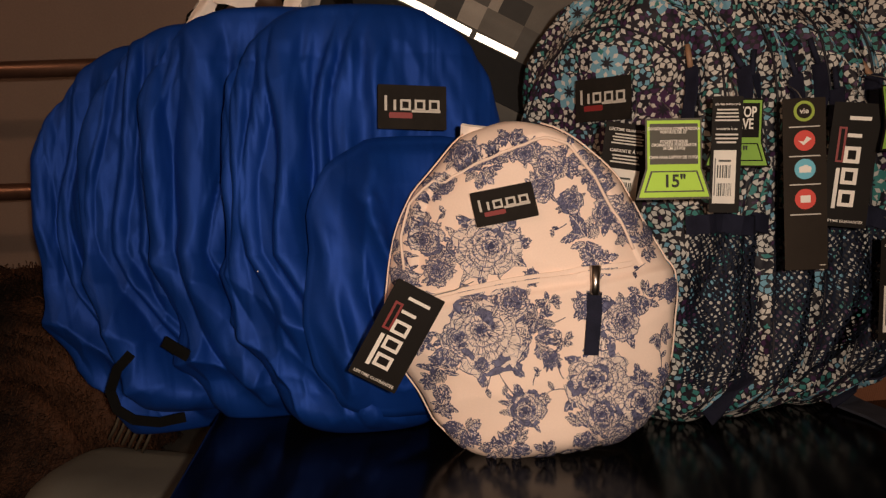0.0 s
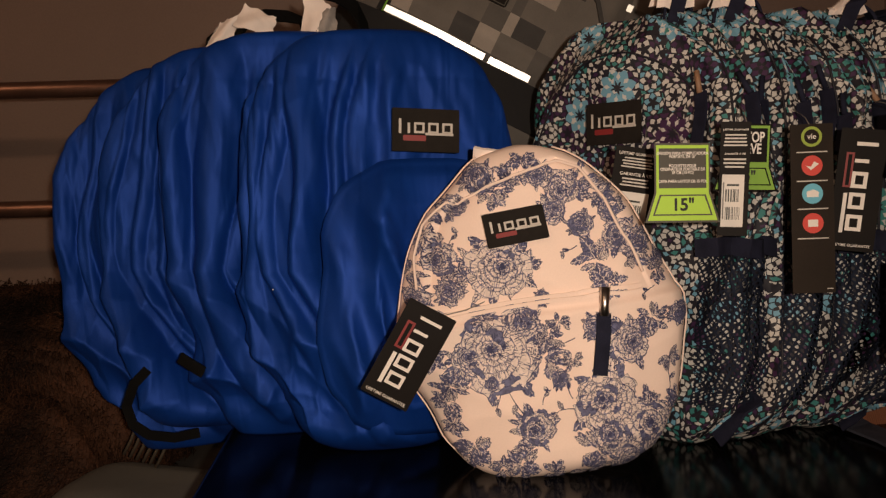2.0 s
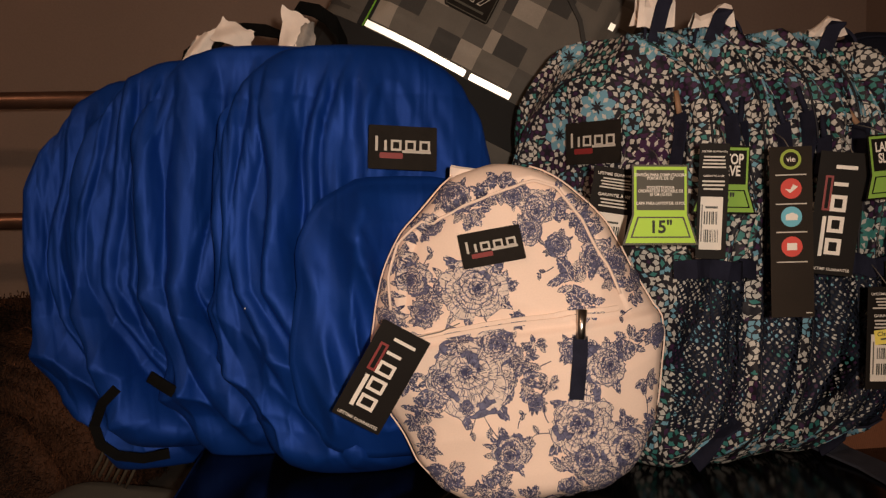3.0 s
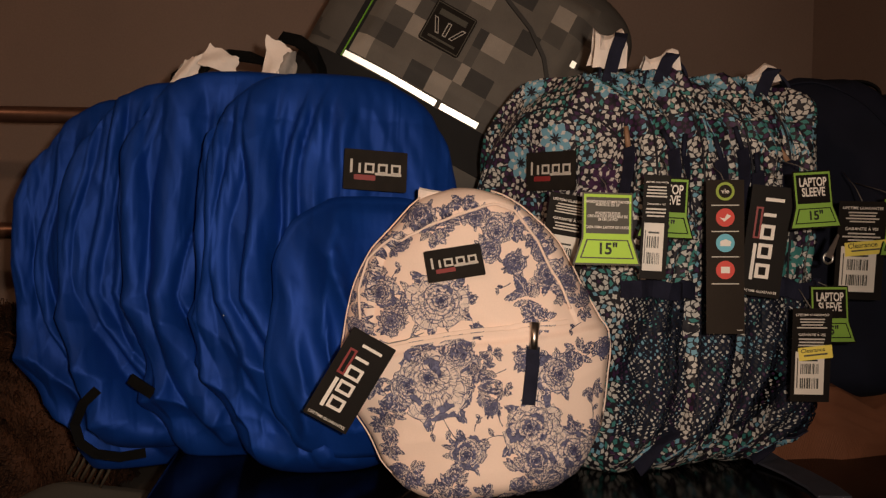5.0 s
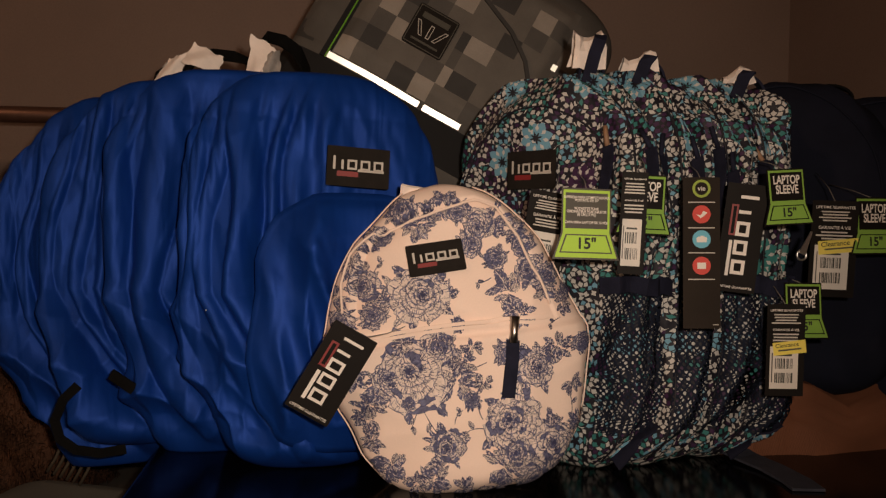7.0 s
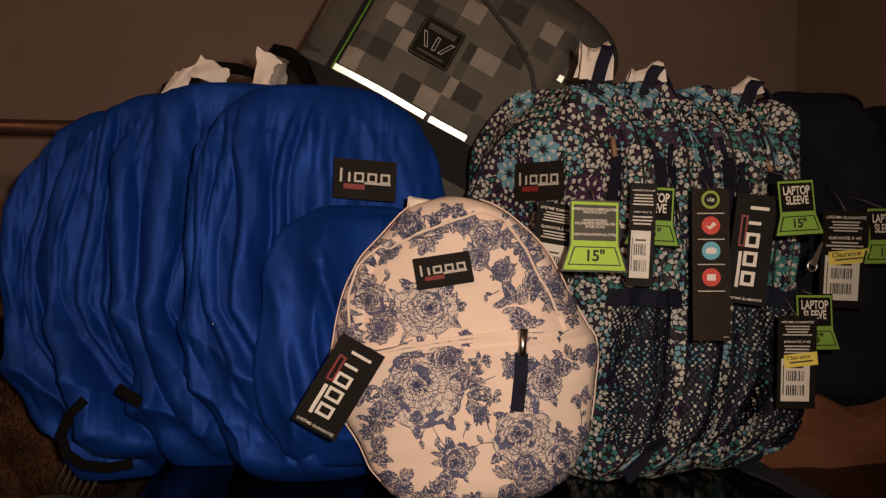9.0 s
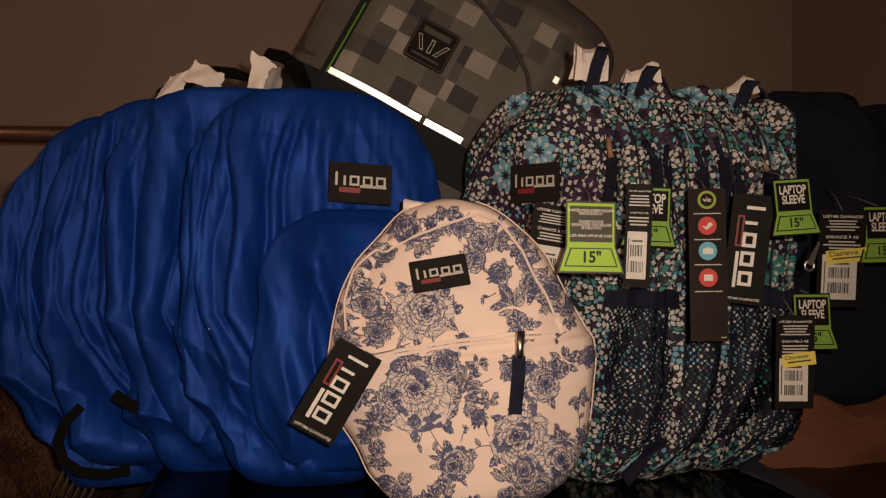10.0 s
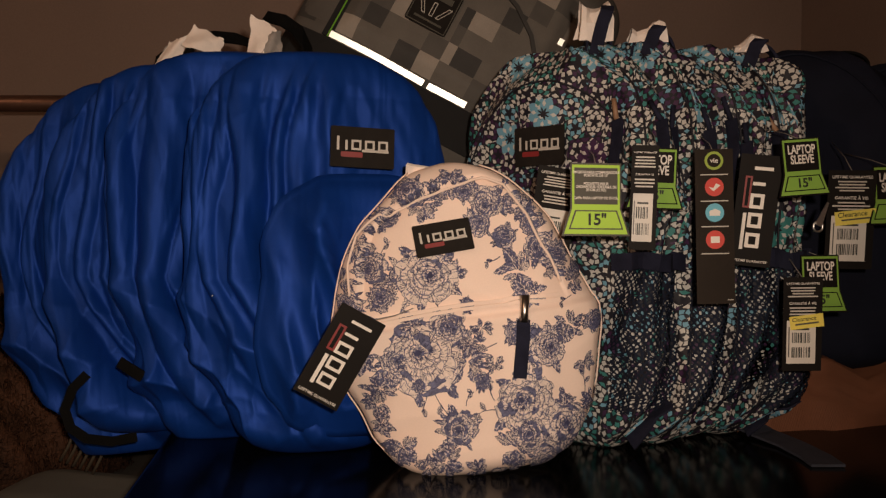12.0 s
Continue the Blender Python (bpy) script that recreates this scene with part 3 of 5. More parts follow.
def bed():
    b = thing("metal_bed", pose(0, 0, 0), "bed with dark bronze tube rails and dark mattress", "bed")
    for z in (1.245, 1.043, 0.845):
        part("rail", tube("rail", [(-2.2, 1.47, z), (0.55, 1.47, z)], 0.0145, PIPE, 16), b)
    for x in (-2.2, -1.3, 0.55):
        part("post", tube("post", [(x, 1.47, 0.0), (x, 1.47, 1.30)], 0.018, PIPE, 16), b)
    part("mattress", box("mattress", (2.9, 0.30, 0.30), MATTRESS, (-0.75, 1.29, 0.50), 0.05, 4), b)
    part("bed_leg", box("bed_leg", (0.030, 0.030, 0.62), PIPE, (-0.315, 1.13, 0.31), 0.003), b)


def fur_blanket():
    rng = np.random.default_rng(4)
    nx, ny = 90, 60
    gx, gy = np.meshgrid(np.linspace(-1.15, -0.395, nx), np.linspace(1.0, 1.43, ny), indexing="ij")
    t = (gy - 1.0) / 0.43
    z = 0.50 + 0.36 * np.clip(t * 1.7, 0, 1) ** 0.7 + 0.06 * ridge(gx * 4, t * 7, 2) + 0.02 * noise2(gx * 14, t * 14, 5)
    z -= 0.34 * np.clip((gx + 0.56) / 0.165, 0, 1) ** 2.2
    P = np.stack([gx, gy, z], -1).reshape(-1, 3)
    faces = [(i * ny + j, (i + 1) * ny + j, (i + 1) * ny + j + 1, i * ny + j + 1) for i in range(nx - 1) for j in range(ny - 1)]
    base = len(P)
    low = P.copy()
    low[:, 2] = np.maximum(low[:, 2] - 0.03, 0.3)
    V = list(map(tuple, P)) + list(map(tuple, low))
    faces += [(base + a, base + d, base + c, base + b) for a, b, c, d in faces]
    b = thing("fur_blanket", Matrix(), "long-haired brown faux fur throw heaped on the bed", "blanket")
    part("backing", mesh_of("backing", V, faces, FUR), b)
    # the pile: short curved hairs combed downwards in tufts
    n = 60000
    pick = rng.integers(0, base, n)
    root = P[pick] + rng.normal(0, 0.004, (n, 3))
    lay = noise2(root[:, 0] * 9, root[:, 2] * 9 + root[:, 1] * 9, 9) * 1.6
    d = np.stack([np.sin(lay) * 0.6, -0.75 + 0 * lay, -0.55 + 0.2 * np.cos(lay * 2)], -1) + rng.normal(0, 0.22, (n, 3))
    d /= np.linalg.norm(d, axis=1, keepdims=True)
    ln = rng.uniform(0.012, 0.030, n)[:, None]
    side = np.cross(d, rng.normal(0, 1, (n, 3)))
    side /= np.linalg.norm(side, axis=1, keepdims=True)
    up = np.array([0, -0.25, 1.0])
    a, c = root - side * 0.0011, root + side * 0.0011
    m1 = root + d * ln * 0.5 + up * ln * 0.30
    tip = root + d * ln + up * ln * 0.12
    verts = np.stack([a, c, m1 + side * 0.0010, m1 - side * 0.0010, tip], 1).reshape(-1, 3)
    k = np.arange(n) * 5
    quads = np.stack([k, k + 1, k + 2, k + 3], 1).tolist()
    tris = np.stack([k + 3, k + 2, k + 4], 1).tolist()
    ob = part("hair_coat", mesh_of("hair_coat", verts, quads + tris, FUR), b, "long combed brown hairs")
    tagged(ob, kind="stuff")


def fringe():
    """Straw-coloured fringe that hangs below the throw."""
    f = thing("woven_fringe", pose(-0.395, 1.12, 0.735, 0, 24, 0), "straw-coloured striped fringe below the fur throw", "fringe")
    part("band", box("band", (0.052, 0.004, 0.010), STRIPE, (0, 0, 0.030), 0.001), f)
    for i in range(6):
        part("strand", tube("strand", [(-0.022 + 0.009 * i, 0, 0.027), (-0.021 + 0.009 * i, -0.003, 0.0), (-0.024 + 0.0092 * i, 0, -0.022)], 0.0022, STRIPE, 6), f)


def cushion_ball(r):
    bm = bmesh.new()
    bmesh.ops.create_icosphere(bm, subdivisions=1, radius=r)
    for v in bm.verts:
        v.co *= random.uniform(0.7, 1.3)
    return from_bm("lint", bm, TISSUE)


def soft_thing(name, w, d, h, m, mat, label, category, seed, rough):
    V, F, U = cushion(w, d, h, seed, rough=rough)
    return solid(name, mesh_of(name, V, F, mat, U), m, label, category)


room()
console_table()
bed()
fur_blanket()
fringe()
soft_thing("pillow", 0.26, 0.20, 0.12, pose(-0.375, 1.08, 0.640, 0, 4, -10), SHEET, "plain grey pillow tucked beside the table", "pillow", 3, 0.004)
soft_thing("rust_blanket", 0.50, 0.36, 0.17, pose(0.60, 1.205, 0.775, 0, 3, 8), ORANGE, "rumpled rust-orange blanket under the navy backpacks", "blanket", 8, 0.034)
soft_thing("black_cushion", 0.44, 0.16, 0.30, pose(0.06, 1.30, 0.80), BLACKCLOTH, "black cushion wedged behind the backpacks", "cushion", 5, 0.004)


# ---- blue backpacks ----
def blue_backpack(i, m, w, h, d, hero=False):
    t = thing("blue_backpack", m, "royal blue nylon backpack, creased" + (" and stacked in front, black badge" if hero else ", packed in the stack"), "backpack", "stack of blue backpacks")
    sd = 11 + 7 * i

    rng = np.random.default_rng(sd)
    pleats = []
    x0 = -0.19
    while x0 < (0.05 if hero else 0.16):
        half = rng.uniform(0.010, 0.030)
        pleats.append((x0, rng.uniform(-0.1, 0.16), rng.uniform(0.44, 0.60), half, half * rng.uniform(0.85, 1.3), rng.uniform(0.30, 0.85), rng.uniform(0, 6)))
        x0 += half * rng.uniform(1.35, 2.0)
    gathers = [(rng.uniform(-0.16, 0.10), rng.uniform(0.18, 0.34), rng.uniform(0.40, 0.54), rng.uniform(0.005, 0.010), rng.uniform(0.004, 0.008), 1.0, rng.uniform(0, 6)) for k in range(22)]

    def crease(X, Z, PH):
        """Slack nylon: rounded folds that hang side by side and meet in sharp creases."""
        bend = np.where(Z > 0.20, (0.06 + 0.75 * np.clip(X + 0.15, 0, 0.3)) * (Z - 0.20), (0.30 + 2.0 * np.clip(X + 0.16, 0, 0.3)) * (0.20 - Z))
        u = X - bend + 0.009 * noise2(X * 6, Z * 7, sd)

        def drape(folds):
            out = np.zeros(np.shape(X))
            for x0, lo, hi, half, depth, lean, ph in folds:
                d = u - x0 - 0.008 * np.sin(Z * 13 + ph) - 0.004 * np.sin(Z * 31 + 2 * ph)
                d = np.where(d > 0, d / half, d / (half * lean))
                swell = 0.78 + 0.22 * np.sin(Z * 15 + 3 * ph)
                out = np.maximum(out, depth * swell * np.clip(1 - d * d, 0, 1) * np.clip((Z - lo) / 0.08, 0, 1) * np.clip((hi - Z) / 0.09, 0, 1))
            return out

        crown = np.clip((h - 0.004 - Z) / 0.05, 0, 1) ** 0.7
        low = np.clip((0.22 - Z) / 0.14, 0, 1)
        tuck = 0.050 * panels((X + 0.9 * Z) * 15, (Z - X) * 6, sd + 2) * low + 0.014 * panels((X - 0.4 * Z) * 22, (Z + X) * 11, sd + 8) * (0.4 + low)
        broad = 0.024 * panels(u * 8, Z * 2.2 + i, sd + 4)
        fine = 0.0012 * noise2(X * 90 + 16 * Z, Z * 30, sd + 5)
        calm = np.clip((0.08 - X) / 0.12, 0.12, 1) if hero else 1.0
        return (drape(pleats) + drape(gathers) + broad) * calm * (0.25 + 0.75 * np.abs(np.sin(PH))) * crown + tuck * crown + fine - (0.016 + 0.010 * calm) * crown

    bag = Bag(w, h, d, dome=0.34 if i < 2 else 0.42, pt=2.6 if i < 2 else 2.2, base=0.40 if hero else 0.58, pb=2.0, flat=0.40 if hero else 0.5 if i < 3 else 0.42, n=2.5, top_depth=0.43 if hero else 0.55, crease=crease, nu=380, nv=190)
    part("body", bag.mesh("body", BLUE), t)
    if hero:
        calm = Bag(w, h, d, dome=0.34, pt=2.6, base=0.40, pb=2.0, flat=0.40, n=2.5, top_depth=0.43, nu=120, nv=80)
        out = []
        for a in np.linspace(0, 2 * math.pi, 56, endpoint=False):
            c, s = math.cos(a), math.sin(a)
            wob = 0.003 * math.sin(7 * a) + 0.002 * math.sin(13 * a + 1)
            out.append((0.050 + wob + 0.118 * math.copysign(abs(c) ** 0.6, c), 0.150 + (0.168 if s > 0 else 0.125) * math.copysign(abs(s) ** 0.75, s)))
        part("front_pocket", shell("front_pocket", calm, out, 0.014, BLUE, 40, pucker=0.060), t)
        part("pocket_zip", tube("pocket_zip", [calm.front(x * 0.985 + 0.001, z * 0.985, 0.004) for x, z in out[2:27]], 0.0014, BLUE, 6), t)
        badge(t, calm, 0.051, 0.345, 0.072, 0.046, 3, lift=0.013)
    return t, bag


blue = []
for i, (x, y, yaw, h, tilt) in enumerate([(-0.070, 1.002, 8, 0.464, 0.0), (-0.165, 1.055, 12, 0.474, -1), (-0.250, 1.098, 15, 0.466, -2), (-0.321, 1.130, 17, 0.486, -2)]):
    blue.append(blue_backpack(i, pose(x, y, 0.7805 if i < 3 else 0.742, 0, tilt, yaw), 0.345, h, 0.165 if i == 0 else 0.105, hero=i == 0))
def own(ob, pts):
    """Places of the room in a thing's own axes."""
    inv = ob.matrix_basis.inverted()
    return [inv @ Vector(p) for p in pts]


def tissue_sheet(name, parent, frame_ob, corners, sag, mat, label, seed):
    """A crumpled sheet of tissue spanned between four corners of the room, with turned edges."""
    rng = np.random.default_rng(seed)
    a, b, c, d = [np.array(p) for p in corners]
    n = 9
    verts, faces = [], []
    for back in (0.0, 0.0012):
        for j in range(n + 1):
            for i in range(n + 1):
                f, g = i / n, j / n
                p = (a * (1 - f) + b * f) * (1 - g) + (d * (1 - f) + c * f) * g
                roll = sag * math.sin(math.pi * f) * (0.4 + 0.6 * g) + 0.003 * math.sin(5 * f + 4 * g + seed)
                ragged = 0.0012 * math.sin(11 * f + seed) * (g < 0.05) + 0.0018 * math.sin(9 * g + 2 * seed) * (f < 0.05 or f > 0.95)
                verts.append(p + np.array([ragged, back - roll, ragged]))
    verts = np.array(verts)
    jit = rng.normal(0, 0.0006, ((n + 1) * (n + 1), 3))
    verts += np.concatenate([jit, jit])
    m = (n + 1) * (n + 1)
    for j in range(n):
        for i in range(n):
            k = j * (n + 1) + i
            faces += [(k, k + 1, k + n + 2, k + n + 1), (m + k, m + k + n + 1, m + k + n + 2, m + k + 1)]
    inv = frame_ob.matrix_basis.inverted()
    return part(name, mesh_of(name, [inv @ Vector(v) for v in verts], faces, mat), parent, label)


def blue_loop(ob, pts, ups, width):
    return part("carry_loop", ribbon("carry_loop", own(ob, pts), ups, width, 0.003, WEB_BLACK), ob, "black webbing hand loop")


loop = blue_loop(blue[1][0], [(-0.150, 1.092, 1.262), (-0.147, 1.092, 1.296), (-0.136, 1.092, 1.306), (-0.118, 1.092, 1.302), (-0.100, 1.092, 1.290), (-0.088, 1.092, 1.268), (-0.084, 1.092, 1.235)], (0.2, 0.5, 0.85), 0.020)
tissue_sheet("tissue_wrap", loop, blue[1][0], [(-0.156, 1.080, 1.307), (-0.122, 1.082, 1.288), (-0.133, 1.072, 1.236), (-0.163, 1.074, 1.242)], 0.008, TISSUE, "white tissue wrap on the loop", 2)
# the wrap's shadowed side, painted as a grey sheet of its own
tissue_sheet("tissue_wrap", loop, blue[1][0], [(-0.133, 1.074, 1.282), (-0.118, 1.080, 1.286), (-0.121, 1.070, 1.236), (-0.149, 1.066, 1.236)], 0.004, TISSUE_SHADE, "shaded part of the white tissue", 5)
loop = blue_loop(blue[2][0], [(-0.262, 1.122, 1.232), (-0.250, 1.122, 1.262), (-0.236, 1.126, 1.285), (-0.215, 1.134, 1.290), (-0.190, 1.140, 1.289), (-0.168, 1.142, 1.282), (-0.160, 1.142, 1.245)], (0.2, 0.5, 0.85), 0.018)
tissue_sheet("tissue_wrap", loop, blue[2][0], [(-0.238, 1.120, 1.303), (-0.200, 1.124, 1.283), (-0.206, 1.116, 1.262), (-0.254, 1.112, 1.272)], 0.007, TISSUE, "white tissue wrap on the loop", 3)
loop = blue_loop(blue[3][0], [(-0.252, 1.138, 1.236), (-0.256, 1.138, 1.262), (-0.270, 1.138, 1.276), (-0.290, 1.138, 1.262), (-0.300, 1.138, 1.228)], (0.2, 0.5, 0.85), 0.016)
tissue_sheet("tissue_wrap", loop, blue[3][0], [(-0.274, 1.128, 1.281), (-0.244, 1.126, 1.290), (-0.266, 1.118, 1.240), (-0.302, 1.120, 1.232)], 0.006, TISSUE, "white tissue wrap on the loop", 4)
# shade on this wrap, again a sheet coloured grey
tissue_sheet("tissue_wrap", loop, blue[3][0], [(-0.282, 1.134, 1.274), (-0.268, 1.132, 1.282), (-0.280, 1.128, 1.250), (-0.292, 1.130, 1.246)], 0.003, TISSUE_SHADE, "shaded part of the white tissue", 6)

part("lint", cushion_ball(0.0009), blue[0][0], "tiny white speck of lint", Matrix.Translation(own(blue[0][0], [(-0.177, 0.932, 0.963)])[0]))
hang = [(-0.346, 1.012, 0.862), (-0.361, 1.006, 0.846), (-0.371, 1.006, 0.820), (-0.364, 1.004, 0.799), (-0.346, 1.006, 0.785), (-0.318, 1.010, 0.780), (-0.290, 1.016, 0.7835)]
part("shoulder_strap", ribbon("shoulder_strap", own(blue[2][0], hang), [(-0.8, 0, 0.6), (-0.9, 0, 0.4), (-1, 0, 0), (-0.9, 0, -0.4), (-0.6, 0, -0.8), (-0.2, 0, -1), (0, 0, -1)], 0.0115, 0.0025, WEB_BLACK), blue[2][0], "black webbing strap end")
anchor = [(-0.300, 0.990, 0.880), (-0.286, 0.986, 0.872), (-0.272, 0.988, 0.862)]
part("strap_anchor", ribbon("strap_anchor", own(blue[1][0], anchor), (0.3, 0, 1), 0.013, 0.003, WEB_BLACK), blue[1][0], "black webbing strap anchor")


# ---- mosaic backpacks ----
def mosaic_backpack(i, m, w, h, d):
    t = thing("mosaic_backpack", m, "dark backpack with cream and teal star mosaic print, net side pocket", "backpack", "row of mosaic print backpacks")
    sd = 40 + 5 * i

    def crease(X, Z, PH):
        return 0.034 * panels(X * 14 + Z * 2 + PH * 2, Z * 7 + PH, sd) + 0.008 * panels(X * 34 + PH * 5, Z * 18, sd + 1) - 0.012

    bag = Bag(w, h, d, dome=0.34, pt=2.5, base=0.22 if i < 2 else 0.34, pb=2.2, flat=0.6 if i < 2 else 0.44, n=3.2, top_depth=0.6, crease=crease, nu=200, nv=120)
    part("body", bag.mesh("body", MOSAIC), t)
    # net pocket on the side, with a navy hem
    verts, faces, uvs = [], [], []
    na, nz = 26, 24
    for j in range(nz + 1):
        v = 0.10 + 0.36 * j / nz
        for k in range(na + 1):
            ph = -0.50 + (1.55 if i == 0 else 1.10) * k / na
            edge = min(k, na - k, 4) / 4 * min(j, 3) / 3
            verts.append(bag.on(ph, v, 0.001 + 0.005 * edge + 0.001 * math.sin(ph * 9 + v * 6)))
            run = run + (verts[-1] - verts[-2]).length if k else 0.0
            uvs.append((run, v * h))
    for j in range(nz):
        for k in range(na):
            faces.append((j * (na + 1) + k, j * (na + 1) + k + 1, (j + 1) * (na + 1) + k + 1, (j + 1) * (na + 1) + k))
    net = part("net_pocket", mesh_of("net_pocket", verts, faces, NET, uvs), t, "open navy net side pocket")
    hem = [bag.on(ph, 0.465, 0.012) for ph in np.linspace(-0.50, 1.05 if i == 0 else 0.60, 24)]
    part("hem", ribbon("hem", hem, (0, 0, 1), 0.019, 0.0025, WEB_NAVY), net, "navy binding")
    arch = [bag.front(-w * 0.43 * math.cos(a), h * 0.55 + h * 0.36 * math.sin(a), 0.0025) for a in np.linspace(0.0, math.pi - 0.1, 36)]
    part("main_zip", tube("main_zip", arch, 0.0012, MOSAIC, 6), t)
    seam = [bag.on(0.55, v, 0.0015) for v in np.linspace(0.03, 0.93, 40)]
    part("piping", tube("piping", seam, 0.0013, MOSAIC, 6), t)
    for ph, v0, v1 in ((0.95 - 0.1 * i, 0.66 - 0.02 * i, 0.80 - 0.03 * (i % 2)), (0.25 + 0.08 * i, 0.60 + 0.03 * (i % 3), 0.78 - 0.02 * i)):
        tab = [bag.on(ph, v, 0.008) for v in np.linspace(v1, v0, 6)]
        pull = part("zip_pull", ribbon("zip_pull", tab, (1, -0.3, 0), 0.017, 0.002, WEB_NAVY), t, "navy webbing zip pull")
        part("slider", tube("slider", [bag.on(ph, v1 + 0.05, 0.008), bag.on(ph, v1, 0.009)], 0.0030, LEATHER if i in (0, 3) and ph > 0.5 else WEB_NAVY, 8), pull)
    strap = [bag.on(-0.1 + 0.3 * f, 0.13 - 0.10 * f, 0.006) for f in np.linspace(0, 1, 6)]
    if i in (0, 3):
        part("strap_end", ribbon("strap_end", strap, (1, 0, 0.5), 0.020, 0.0025, WEB_NAVY), t)
    return t, bag


mosaic = []
for i, (x, y, yaw, h) in enumerate([(0.228, 1.020, -48, 0.470), (0.284, 1.030, -48, 0.476), (0.345, 1.040, -50, 0.472), (0.397, 1.050, -52, 0.472)]):
    mosaic.append(mosaic_backpack(i, pose(x, y, 0.7805, 0, 0, yaw), 0.30, h, 0.085))
badge(mosaic[0][0], mosaic[0][1], -0.005, 0.352, 0.072, 0.047, 0)
carry_loop(mosaic[0][0], (0.048, 0.01, 0.466), 45, 0.030, 0.052, WEB_NAVY, (-0.004, 0.052, 0.040, 0.046, 0.0), 5)
carry_loop(mosaic[1][0], (0.062, 0.01, 0.470), 40, 0.050, 0.030, WEB_NAVY, (-0.006, 0.024, 0.044, 0.022, 0.0), 6)
carry_loop(mosaic[3][0], (0.085, 0.01, 0.456), 40, 0.050, 0.028, WEB_NAVY, (-0.008, 0.022, 0.040, 0.018, 0.0), 7)
table_strap = [(0.440, 1.02, 0.812), (0.452, 1.00, 0.793), (0.468, 0.975, 0.7855), (0.482, 0.935, 0.7835), (0.488, 0.890, 0.7825), (0.486, 0.858, 0.7822)]
solid("loose_strap", ribbon("loose_strap", table_strap, (1, 0.2, 0), 0.036, 0.003, STRAP_SHEEN), Matrix(), "flat navy shoulder strap lying on the black table", "strap")


# ---- navy backpacks ----
def navy_backpack(i, m):
    t = thing("navy_backpack", m, "plain dark navy backpack with hanging store tags", "backpack", "navy backpacks")

    def crease(X, Z, PH):
        return 0.014 * panels(X * 9 + Z, Z * 5 + PH, 70 + i) + 0.002 * noise2(X * 40, Z * 20, 71)

    bag = Bag(0.30, 0.42, 0.13, dome=0.4, pt=2.2, base=0.15, n=2.8, top_depth=0.6, crease=crease, nu=140, nv=90)
    part("body", bag.mesh("body", NAVY), t)
    arch = [bag.front(-0.128 * math.cos(a), 0.24 + 0.165 * math.sin(a), 0.003) for a in np.linspace(0.0, math.pi, 30)]
    part("main_zip", tube("main_zip", arch, 0.0016, NAVY, 6), t)
    carry_loop(t, (0.055, 0.0, 0.408), 0, 0.06, 0.020, WEB_BLACK, None, 0)
    return t, bag


navy = [navy_backpack(0, pose(0.560, 1.120, 0.848, 0, 2, -30)), navy_backpack(1, pose(0.690, 1.110, 0.832, 0, 4, -40))]


